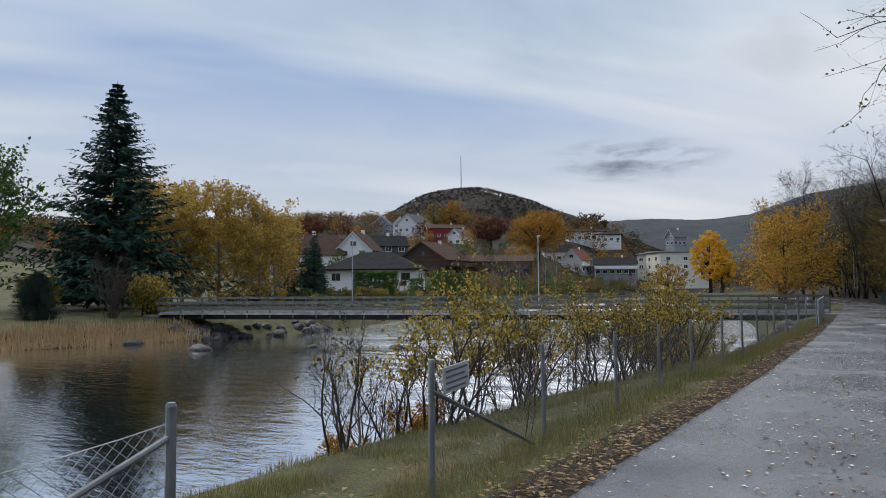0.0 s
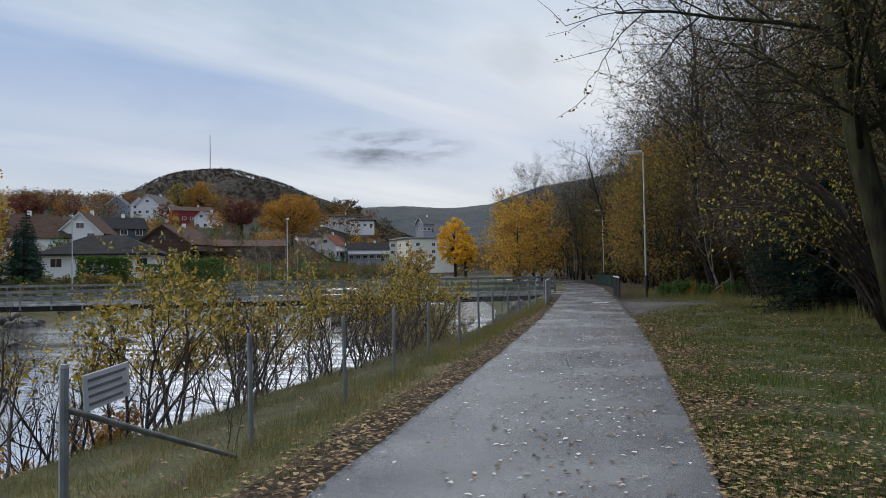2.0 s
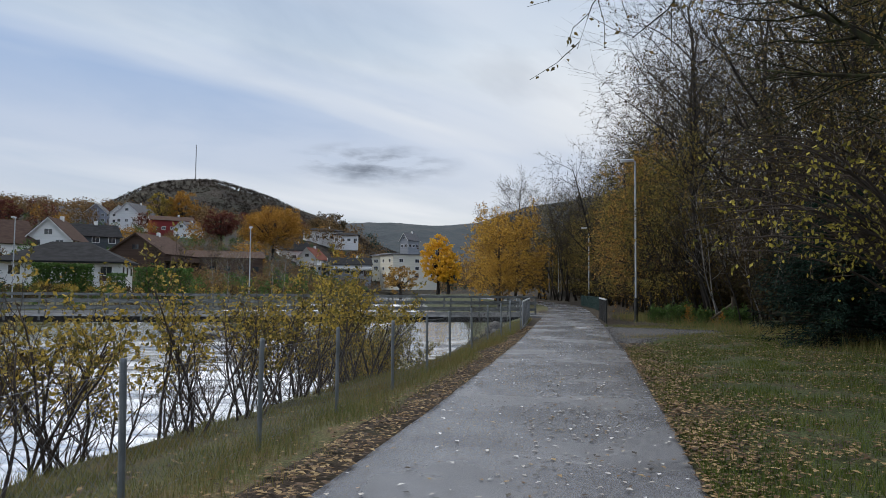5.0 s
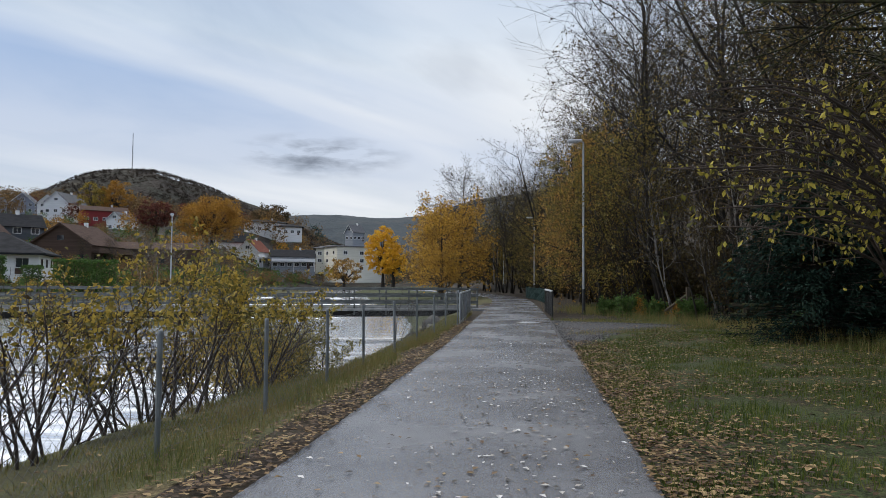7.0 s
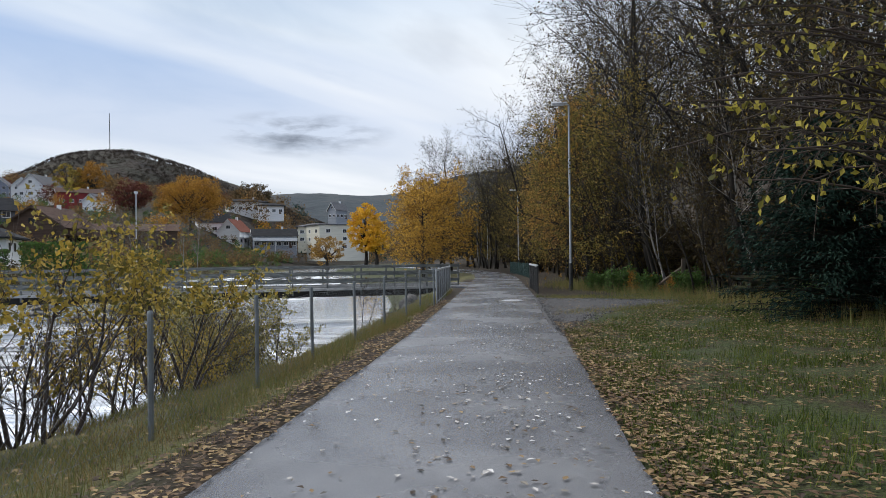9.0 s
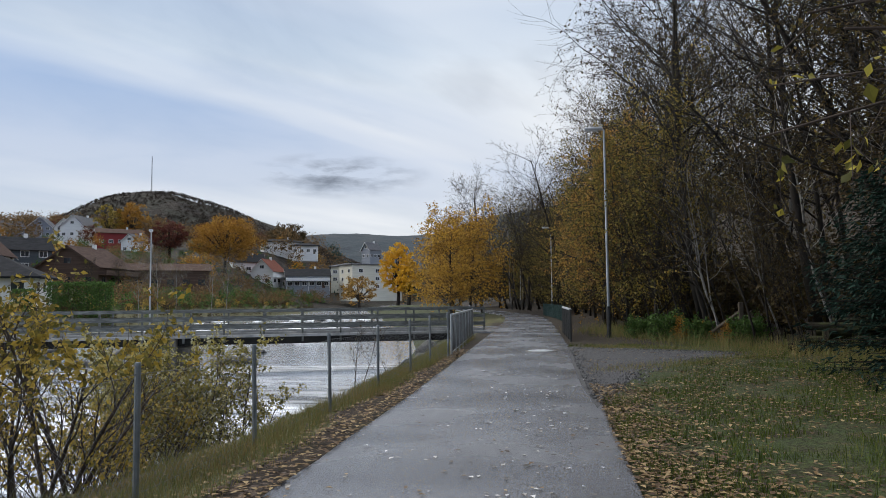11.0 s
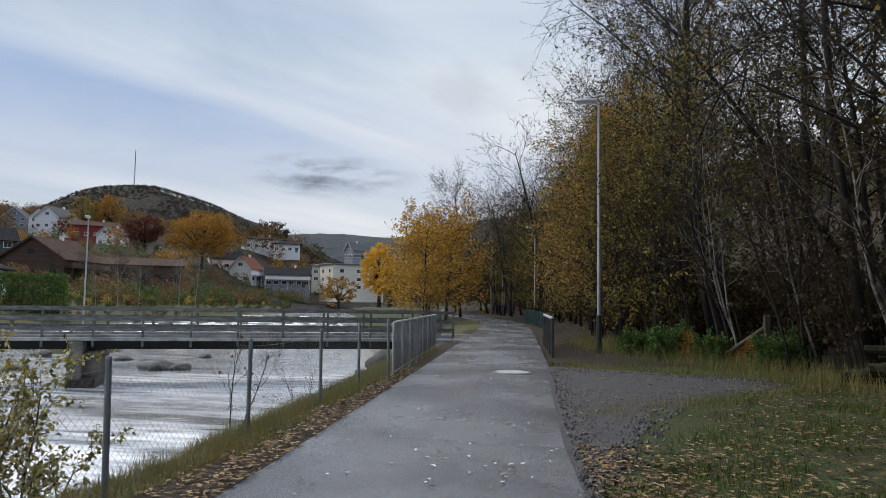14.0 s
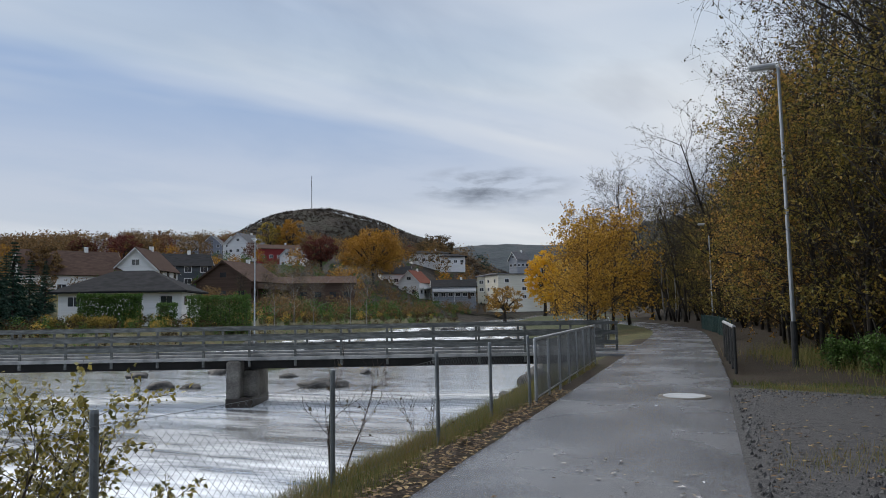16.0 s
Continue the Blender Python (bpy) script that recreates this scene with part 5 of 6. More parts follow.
def build_house(x, y, peak, turn, w, d, hw, hr, wall, roof, label, windows=(3, 2), hip=False, chimney=True, gable_win=True, trim="wall_white", flat=False, porch=False):
    house = new("house")
    tagged(house, label, "house", "houses on the far slope")
    th = math.degrees(math.atan2(x - 0.4, y - 12))
    base = max(peak - hw - hr, land_at(x, y) - 0.8)
    house.matrix_world = pose(x, y, base, 0, 0, -th + turn)
    b = Build()
    if flat or hip:
        k = 0
        bm = box((-w / 2, -d / 2, -3.5), (w / 2, d / 2, hw))
        part("wall", bm, wall, house)
    else:
        gable_prism(b, w, d, -3.5, hw, hr)
        b.obj("wall", wall, house)
    r = Build()
    o = 0.55
    if flat:
        part("roof", box((-w / 2 - 0.5, -d / 2 - 0.5, hw), (w / 2 + 0.5, d / 2 + 0.5, hw + 0.35), None, 0.04), roof, house)
    elif hip:
        e = 0.9
        c = [Vector((sx * (w / 2 + e), sy * (d / 2 + e), hw - 0.1)) for sx, sy in ((-1, -1), (1, -1), (1, 1), (-1, 1))]
        t = [Vector((-(w - d) / 2, 0, hw + hr)), Vector(((w - d) / 2, 0, hw + hr))]
        k = len(r.v)
        r.v += c + t + [q - Vector((0, 0, 0.22)) for q in c]
        r.f += [(0, 1, 5, 4), (1, 2, 5), (2, 3, 4, 5), (3, 0, 4), (0, 6, 7, 1), (1, 7, 8, 2), (2, 8, 9, 3), (3, 9, 6, 0), (9, 8, 7, 6)]
        r.obj("roof", roof, house)
    else:
        s = hr / (d / 2)
        for sy in (-1, 1):
            low = Vector((0, sy * (d / 2 + o), hw - o * s + 0.14))
            top = Vector((0, 0, hw + hr + 0.14))
            p = [Vector((-w / 2 - o, low.y, low.z)), Vector((w / 2 + o, low.y, low.z)), Vector((w / 2 + o, 0, top.z)), Vector((-w / 2 - o, 0, top.z))]
            slab(r, p if sy < 0 else p[::-1])
        r.obj("roof", roof, house)
        for sx in (-1, 1):
            for sy in (-1, 1):
                t = Build()
                xx = sx * (w / 2 + o + 0.02)
                a, c = Vector((xx, sy * (d / 2 + o), hw - o * s - 0.02)), Vector((xx, 0, hw + hr - 0.02))
                t.v += [a, c, c - Vector((0, 0, 0.28)), a - Vector((0, 0, 0.28))]
                t.v += [q + Vector((sx * 0.05, 0, 0)) for q in t.v[:4]]
                t.f += [(0, 1, 2, 3), (4, 5, 6, 7), (0, 4, 5, 1), (1, 5, 6, 2), (2, 6, 7, 3), (3, 7, 4, 0)]
                t.obj("barge_board", trim, house)
    floors = max(1, int(hw / 2.6))
    n, ng = windows
    for f in range(floors):
        z = 1.5 + f * 2.7
        for i in range(n):
            xx = -w / 2 + w * (i + 0.5) / n
            window_at(house, pose(xx, -d / 2 - 0.01, z), min(1.5, w / n * 0.6), 1.25, trim=trim)
        for i in range(ng):
            yy = -d / 2 + d * (i + 0.5) / ng
            for sx in (-1, 1):
                window_at(house, pose(sx * (w / 2 + 0.01), yy, z, 0, 0, 90 * sx), min(1.4, d / ng * 0.5), 1.2, trim=trim)
    if gable_win and not (flat or hip) and hr > 1.8:
        for sx in (-1, 1):
            window_at(house, pose(sx * (w / 2 + 0.01), 0, hw + hr * 0.30, 0, 0, 90 * sx), 1.5, 1.1, trim=trim)
    if porch:
        part("balcony", box((-w / 2, -d / 2 - 1.6, 2.45), (w / 2, -d / 2 - 0.05, 2.65)), trim, house)
        rail = part("balcony_rail", box((-w / 2, -d / 2 - 1.6, 2.66), (w / 2, -d / 2 - 1.52, 3.5)), trim, house)
        for sx in (-1, 0, 1):
            part("balcony_post", box((sx * (w / 2 - 0.2) - 0.06, -d / 2 - 1.55, -1), (sx * (w / 2 - 0.2) + 0.06, -d / 2 - 1.43, 2.45)), trim, house)
    if chimney:
        part("chimney", box((w * 0.16, -0.35, hw + hr * 0.5), (w * 0.16 + 0.7, 0.35, hw + hr + 0.9), None, 0.03), "wall_white" if not flat else "concrete", house)
    part("door", box((w * 0.32, -d / 2 - 0.06, 0.0), (w * 0.32 + 1.0, -d / 2 - 0.012, 2.05)), "wall_brown", house)
    return house


build_house(-76.0, 96.0, 7.8, -14, 15.5, 10.5, 2.9, 2.9, "wall_white", "roof_dark", "white bungalow with a low dark hipped roof", (4, 3), hip=True, chimney=False)
build_house(-86.0, 112.0, 6.4, 0, 9, 7, 2.6, 1.2, "wall_grey", "roof_dark", "low grey garage with a dark roof beside the bungalow", (2, 1), hip=True, chimney=False)
build_house(-100.5, 150, 12.9, 62, 15, 13, 4.2, 4.3, "wall_brown", "roof_brown", "dark brown timber chalet with a broad gable", (4, 3), trim="wall_brown", porch=True)
build_house(-92, 165, 10.0, 0, 20, 9, 4.2, 1.6, "wall_brown", "roof_brown", "long brown row house near the river", (6, 2), trim="wall_brown", chimney=False)
build_house(-111, 133, 14.5, 72, 12, 8.5, 5.2, 4.2, "wall_white", "roof_brown", "white house with a steep brown gable roof", (3, 2))
build_house(-119, 121, 13.8, 14, 17, 11, 4.2, 4.6, "wall_white", "roof_brown", "large white house with a brown tiled roof", (4, 2))
build_house(-119, 150, 14.4, 10, 14, 9, 5.2, 2.8, "wall_dark", "roof_dark", "dark grey wooden house with white windows", (4, 2))
build_house(-293, 284, 38.0, 50, 15, 11, 5.2, 4.4, "wall_white", "roof_grey", "white gabled house high on the slope", (3, 2))
build_house(-262, 306, 40.0, 18, 15, 10, 5.2, 4.0, "wall_blue", "roof_grey", "blue-grey wooden villa high on the slope", (4, 2))
build_house(-244, 310, 41.4, 75, 12, 10, 5.4, 4.4, "wall_blue", "roof_grey", "blue-grey gabled house with white trim", (3, 3))
build_house(-219, 297, 38.6, 62, 12, 9, 5.2, 3.8, "wall_white", "roof_brown", "white house with a brown gable roof", (3, 2))
build_house(-207, 289, 38.4, 58, 16, 11, 5.0, 4.6, "wall_white", "roof_grey", "large white gabled house facing the valley", (3, 3))
build_house(-178, 272, 30.6, 8, 17, 9, 4.9, 1.9, "wall_red", "roof_brown", "dark red two-storey house with a shallow roof", (5, 2))
build_house(-163, 262, 26.2, 55, 10, 7, 4.4, 2.8, "wall_white", "roof_grey", "small white house with a pointed gable", (2, 2))
build_house(-135, 335, 30.6, 12, 18, 9, 4.8, 1.4, "wall_white", "roof_dark", "white modern house with a low dark roof", (5, 2), hip=True)
build_house(-121, 330, 28.0, 0, 12, 8, 4.0, 1.3, "wall_white", "roof_dark", "white modern annexe with a low roof", (4, 2), hip=True, chimney=False)
build_house(-103, 248, 15.2, 66, 10, 8, 5.0, 4.0, "wall_white", "roof_red", "white gabled house with a reddish roof", (3, 2), porch=True)
build_house(-112, 250, 11.5, 10, 11, 8, 4.0, 2.8, "wall_white", "roof_dark", "white house with a dark slate roof", (3, 2))
build_house(-90, 252, 12.2, 4, 15, 9, 4.4, 2.4, "wall_grey", "roof_dark", "grey terraced houses with dark roofs", (6, 2), porch=True)
build_house(-80, 272, 15.0, 0, 15, 10, 6.4, 1.2, "wall_cream", "roof_grey", "pale apartment house with a shallow roof", (5, 3), hip=True, chimney=False)
build_house(-68, 256, 13.6, 26, 19, 11, 9.0, 0.4, "wall_cream", "roof_grey", "cream apartment block with a flat roof", (3, 2), flat=True, chimney=False)
build_house(-92, 342, 28.4, 40, 7, 6, 4.5, 3.4, "wall_grey", "roof_grey", "tall pale house with a pointed roof in the distance", (3, 2))

mast = new("radio_mast")
tagged(mast, "tall thin lattice radio mast on the hill top", "mast")
zm = land_at(-391, 627)
b = Build()
for k in range(3):
    an = 2.094 * k
    b.tube([(-391 + math.cos(an) * 0.6, 627 + math.sin(an) * 0.6, zm - 1), (-391 + math.cos(an) * 0.22, 627 + math.sin(an) * 0.22, zm + 40)], [0.12, 0.08], 4)
b.obj("legs", "dark_metal", mast)
b = Build()
for i in range(19):
    z = zm + 2 * i
    for k in range(3):
        a1, a2 = 2.094 * k, 2.094 * (k + 1)
        b.tube([(-391 + math.cos(a1) * (0.6 - 0.02 * i), 627 + math.sin(a1) * (0.6 - 0.02 * i), z), (-391 + math.cos(a2) * (0.58 - 0.02 * i), 627 + math.sin(a2) * (0.58 - 0.02 * i), z + 2)], [0.05, 0.05], 3)
tagged(b.obj("lattice", "dark_metal", mast), kind="stuff")
part("hut", box((-397, 624, zm - 1), (-393, 628, zm + 3.4)), "wall_dark", mast)


# far woods and garden trees, as one mass for each kind of foliage
def far_trees(name, label, seed, material, spots_, size, flakes, fine=0.68, sit=0.5):
    rng = random.Random(seed)
    b = Build()
    for x, y, s in spots_:
        z = land_at(x, y)
        h = size * s
        for _ in range(int(flakes * 2.1) if fine < 1 else flakes):
            u = rnd_dir(rng)
            rad = rng.uniform(0.45, 1.0) * (0.8 + 0.35 * noise.noise(u * 1.7 + Vector((x, y, 0)) * 0.37))
            p = Vector((x, y, z + h * sit)) + Vector((u.x * h * 0.42, u.y * h * 0.42, u.z * h * 0.46)) * rad
            ln = h * rng.uniform(0.09, 0.17) * fine
            b.leaf(p, rnd_dir(rng), rnd_dir(rng, 0.5), ln, ln * 0.8)
    tagged(b.obj(name, material), label, "trees", kind="stuff")


def scatter_far(seed, count, r0, r1, t0, t1, jitter=(0.6, 1.3)):
    rng = random.Random(seed)
    got = []
    while len(got) < count:
        r, t = rng.uniform(r0, r1), math.radians(rng.uniform(t0, t1))
        x, y = r * math.sin(t), 12 + r * math.cos(t)
        if x > float(curve(y, FAR_SHORE)) - 6 and x < 25:
            continue
        got.append((x, y, rng.uniform(*jitter)))
    return got


far_trees("far_woods", "brown leafless woods covering the upper hillside", 1, "leaf_bare", scatter_far(1, 2200, 430, 600, -75, -17, (0.5, 1.2)) + scatter_far(17, 6000, 590, 800, -50, -15, (0.5, 0.95)), 5.0, 24, 1.4, 0.18)
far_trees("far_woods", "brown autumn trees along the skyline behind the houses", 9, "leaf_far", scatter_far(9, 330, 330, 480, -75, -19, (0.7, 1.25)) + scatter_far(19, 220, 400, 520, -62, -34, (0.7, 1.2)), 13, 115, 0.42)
far_trees("far_woods", "orange and yellow autumn trees on the hillside", 2, "leaf_orange", scatter_far(2, 60, 180, 560, -75, -19, (0.5, 0.9)), 13, 170, 0.45)
far_trees("far_woods", "dark red autumn trees on the hillside", 3, "leaf_red", scatter_far(3, 60, 300, 560, -75, -24, (0.5, 1.1)), 13, 150, 0.45)
far_trees("garden_trees", "green garden shrubs and trees among the houses", 4, "leaf_green", scatter_far(4, 300, 135, 420, -66, -15, (0.3, 0.7)) + scatter_far(24, 130, 110, 250, -38, -19, (0.25, 0.55)), 8, 80, 0.55)
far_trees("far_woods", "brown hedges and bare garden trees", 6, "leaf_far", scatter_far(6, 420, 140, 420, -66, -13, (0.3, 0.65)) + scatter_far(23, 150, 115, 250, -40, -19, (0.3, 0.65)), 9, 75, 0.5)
far_trees("garden_trees", "low yellow-green shrubs along the far bank", 10, "leaf_olive", scatter_far(10, 70, 85, 240, -64, -14, (0.3, 0.6)), 4.5, 80)
valley = random.Random(31)
ends = [(valley.uniform(270, 520), math.radians(valley.uniform(-19, -5)), valley.uniform(0.6, 1.25)) for _ in range(230)]
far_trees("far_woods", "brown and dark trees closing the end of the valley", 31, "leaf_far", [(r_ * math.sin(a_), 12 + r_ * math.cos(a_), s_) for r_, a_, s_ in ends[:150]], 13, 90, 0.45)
far_trees("far_woods", "dark green conifers at the end of the valley", 32, "needles", [(r_ * math.sin(a_), 12 + r_ * math.cos(a_), s_) for r_, a_, s_ in ends[150:]], 13, 90, 0.45)
bankrng = random.Random(77)


def along_far_bank(n, near, far__, y0, y1, jitter):
    got = []
    for _ in range(n):
        y = bankrng.uniform(y0, y1)
        got.append((float(curve(y, FAR_SHORE)) - bankrng.uniform(near, far__), y, bankrng.uniform(*jitter)))
    return got


far_trees("bank_shrubs", "rough brown shrubs and dry growth along the far bank", 14, "leaf_brown", along_far_bank(520, 0.3, 20, 44, 200, (0.4, 1.1)), 1.9, 60)
far_trees("bank_shrubs", "low green bushes and hedges along the far bank", 15, "leaf_green", along_far_bank(330, 1.5, 24, 50, 200, (0.4, 1.1)), 1.9, 60)
far_trees("bank_shrubs", "yellow and orange bushes along the far bank", 16, "leaf_birch", along_far_bank(90, 3, 24, 44, 200, (0.5, 1.1)), 2.1, 70)
far_trees("far_woods", "dark wooded slope on the far side of the wood", 7, "leaf_brown", [(hillrng.uniform(20, 75), hillrng.uniform(40, 260), hillrng.uniform(0.7, 1.2)) for _ in range(260)], 11, 40)
ug = random.Random(61)
far_trees("undergrowth", "dark brown tangled undergrowth on the wooded slope", 11, "leaf_brown", [(float(wood_edge(q)) + 1.6 + abs(ug.gauss(0, 6.0)), q, ug.uniform(0.5, 1.2)) for q in [ug.uniform(13, 92) for _ in range(640)]], 3.0, 75, 0.5)
far_trees("far_woods", "woods beyond the bend of the path", 8, "leaf_brown", [(-float(hillrng.uniform(2, 15)), hillrng.uniform(114, 180), hillrng.uniform(0.7, 1.0)) for _ in range(40)], 9, 150, 0.45)


# ---------------------------------------------------------------- shrubs on the bank
SHRUB = dict(seg=[6, 4, 3], taper=[0.3, 0.35, 0.45], wobble=[0.18, 0.28, 0.32], lift=[0.07, 0.10, 0.05], sides=[5, 4, 3], kids=[7, 5], start=[0.32, 0.2], angle=[36, 40], ratio=[0.42, 0.5], thin=[0.5, 0.55], least=0.004)
shrub = [
    make_tree("riverside_shrub", "many-stemmed shrub with olive and yellow leaves on top", 111, 2.5, 0.032, SHRUB, "leaf_olive", 15, 0.08, bark="twig", stems=6, z_from=1.45, category="shrub"),
    make_tree("riverside_shrub", "many-stemmed shrub with thin yellowing leaves", 112, 2.4, 0.028, SHRUB, "leaf_olive", 10, 0.075, bark="twig", stems=6, z_from=1.35, keep=0.75, category="shrub"),
    make_tree("riverside_shrub", "bare dark-stemmed shrub with a few last leaves", 113, 2.0, 0.024, SHRUB, "leaf_brown", 2, 0.07, bark="twig", stems=6, z_from=1.0, keep=0.3, category="shrub"),
]
shrub.append(make_tree("riverside_shrub", "dense shrub with grey-green and yellowing leaves behind the fence", 114, 2.3, 0.022, cfg_with(SHRUB, start=[0.2, 0.15], angle=[44, 42]), "leaf_willow", 26, 0.06, bark="twig", stems=9, z_from=0.55, category="shrub"))
SPOTS = [(-6.0, 8.6, 2, 0.95), (-6.4, 9.9, 2, 0.8), (-5.6, 11.0, 0, 0.92), (-6.3, 12.2, 1, 0.95), (-5.5, 13.6, 1, 0.95), (-6.1, 15.0, 0, 1.0), (-5.0, 16.6, 2, 1.1), (-5.8, 17.8, 0, 1.0), (-4.9, 19.2, 0, 1.05), (-5.7, 20.6, 1, 1.05),
         (-4.9, 22.0, 0, 1.1), (-5.8, 23.4, 0, 1.0), (-5.8, 26.8, 3, 1.18), (-6.4, 26.0, 3, 1.2), (-6.7, 27.4, 3, 1.1), (-6.0, 24.8, 0, 1.05), (-6.2, 10.4, 1, 0.85), (-5.2, 12.6, 2, 0.9), (-6.2, 14.2, 0, 0.9), (-5.2, 15.6, 1, 1.0), (-6.0, 16.6, 2, 1.0), (-5.3, 18.4, 1, 1.0), (-5.5, 20.0, 2, 1.05), (-5.3, 21.4, 1, 1.05), (-5.4, 22.9, 1, 1.0)]
started = set()
for i, (x, y, k, s) in enumerate(SPOTS):
    s *= 1.02 if y < 13 or k == 3 else 0.88
    if k in started:
        put_copy(shrub[k], x, y, 53 * i, s, 0.05)
    else:
        started.add(k)
        place(shrub[k], x, y, 53 * i, s, 0.05)
low = make_tree("low_shrub", "low shrub with rusty orange-brown leaves at the water", 121, 0.9, 0.012, cfg_with(SHRUB, start=[0.1, 0.1]), "leaf_orange", 7, 0.06, bark="twig", stems=12, category="shrub")
place(low, -6.6, 9.3, 0, 1.0)
for x, y, s in ((-6.2, 10.9, 0.9), (-6.6, 14, 0.8), (-4.6, 31.4, 0.55), (-4.4, 29.4, 0.5)):
    put_copy(low, x, y, x * 50, s, label="low reddish-brown weeds on the bank")
lowg = make_tree("low_shrub", "low bramble with yellow-green leaves at the wood's edge", 122, 1.0, 0.012, cfg_with(SHRUB, start=[0.1, 0.1]), "leaf_green", 8, 0.08, bark="twig", stems=14, category="shrub")
place(lowg, 3.6, 40.2, 0, 1.0)
for x, y, s in ((4.5, 39.0, 0.8), (5.6, 37.8, 0.9), (2.9, 41.6, 0.8), (8.2, 29.9, 0.7), (7.6, 32.2, 0.6), (8.6, 26.6, 0.7)):
    put_copy(lowg, x, y, x * 60, s)
for x, y, s in ((4.2, 39.6, 0.9), (5.2, 38.4, 0.7)):
    put_copy(low, x, y, x * 60, s, label="bramble with rusty leaves at the wood's edge")
sap = make_tree("sapling", "thin leafless sapling against the fence", 123, 1.3, 0.014, cfg_with(SHRUB, kids=[6, 4]), "leaf_brown", 1, 0.06, bark="twig", stems=2, keep=0.5, category="sapling")
place(sap, -3.7, 30.0, 0, 1.0)
put_copy(sap, -3.9, 31.8, 80, 0.8)
put_copy(sap, -3.5, 9.6, 30, 0.6)
bb = make_tree("bush", "bare brown bush on the far bank", 124, 4.2, 0.04, SHRUB, "leaf_brown", 1, 0.12, bark="twig", stems=16, keep=0.3, category="bush")
place(bb, -46.0, 29.7, 0, 0.95)
gb = make_tree("bush", "yellow-green bush on the far bank", 125, 2.8, 0.03, cfg_with(SHRUB, start=[0.1, 0.1]), "leaf_olive", 12, 0.2, bark="twig", stems=14, category="bush")
place(gb, -46.0, 32.4, 0, 1.0)
for x, y, s in ((-66, 86, 0.8), (-58, 74, 0.55), (-54, 29, 0.9)):
    put_copy(gb, x, y, x * 9, s)


def hedge_row(a, b_, h, w, seed, material, label, flakes=9500):
    """A clipped hedge: stems inside, leaves over the sides and the top."""
    rng = random.Random(seed)
    hedge = new("hedge")
    tagged(hedge, label, "hedge")
    L = math.hypot(b_[0] - a[0], b_[1] - a[1])
    hedge.matrix_world = pose(a[0], a[1], min(land_at(*a), land_at(*b_)), 0, 0, math.degrees(math.atan2(b_[1] - a[1], b_[0] - a[0])))
    stems, c = Build(), Build()
    for i in range(int(L / 0.5)):
        x = 0.25 + i * 0.5
        stems.tube([(x, 0, -0.2), (x + rng.uniform(-0.2, 0.2), rng.uniform(-0.3, 0.3) * w, h * 0.9)], [0.05, 0.02], 5)
    for _ in range(flakes):
        f = rng.random()
        if f < 0.4:
            p = Vector((rng.uniform(0, L), rng.choice((-0.5, 0.5)) * w, rng.uniform(0.1, h)))
        elif f < 0.6:
            p = Vector((rng.uniform(0, L), rng.uniform(-0.5, 0.5) * w, h))
        else:
            p = Vector((rng.uniform(0, L), rng.uniform(-0.45, 0.45) * w, rng.uniform(0.1, h * 0.97)))
        p += rnd_dir(rng) * 0.12 + Vector((0, 0, 0.15 * noise.noise(p * 0.9)))
        s_ = rng.uniform(0.15, 0.28)
        c.leaf(p, rnd_dir(rng), rnd_dir(rng, 0.5), s_, s_ * 0.7)
    stems.obj("branchwork", "twig", hedge)
    c.obj("foliage", material, hedge)


hedge_row((-58.8, 87.4), (-53.4, 92.0), 4.9, 2.2, 126, "leaf_green", "tall clipped green hedge beside the bungalow")
hedge_row((-66.8, 79.2), (-62.4, 84.0), 3.9, 1.8, 127, "leaf_green", "clipped dark green hedge in front of the bungalow")
hedge_row((-61.0, 85.0), (-59.6, 86.6), 3.0, 1.6, 128, "leaf_green", "short clipped bush by the bungalow terrace", 1800)
for x, y, s in ((-58.8, 76.1, 0.55), (-57.4, 77.8, 0.5), (-60.6, 74.0, 0.6), (-62.0, 72.4, 0.5)):
    put_copy(gb, x, y, x * 19, s, label="low yellow-green shrub on the far bank")


# ---------------------------------------------------------------- rocks
def rock(x, y, z, s, seed, label, flat=0.6):
    bm = bmesh.new()
    bmesh.ops.create_icosphere(bm, subdivisions=3, radius=1)
    for v in bm.verts:
        n = noise.noise(v.co * 1.3 + Vector((seed * 3.1, 0, 0))) * 0.4 + noise.noise(v.co * 3.5 + Vector((0, seed, 0))) * 0.12
        v.co *= 1 + n
    ob = part("boulder", bm, "rock", smooth=True)
    ob.matrix_world = pose(x, y, z, 0, 0, seed * 47) @ Matrix.Diagonal((s, s * 0.75, s * flat, 1))
    tagged(ob, label, "boulder", "river boulders")


rr = random.Random(44)
for i, (x, y, s) in enumerate([(-17.2, 50.2, 0.85), (-16.4, 50.6, 0.6), (-24.3, 47.9, 0.8), (-22.8, 48.2, 0.5), (-21.5, 54, 0.45), (-18.5, 57, 0.4), (-27, 55, 0.7), (-30, 52, 0.6), (-33, 57, 0.8), (-36, 60, 0.6), (-24, 33.5, 0.55), (-33.5, 27.5, 0.7), (-41, 28, 0.8), (-29, 32, 0.4)]):
    rock(x, y, WATER + 0.02, s, i + 1, "dark wet boulder standing in the river", 0.42)
for i in range(16):
    y = rr.uniform(36, 49)
    x = float(curve(y, NEAR_SHORE)) + rr.uniform(-0.7, 1.0)
    rock(x, y, land_at(x, y) + 0.1, rr.uniform(0.35, 0.75), 30 + i, "grey boulder on the river bank", 0.75)
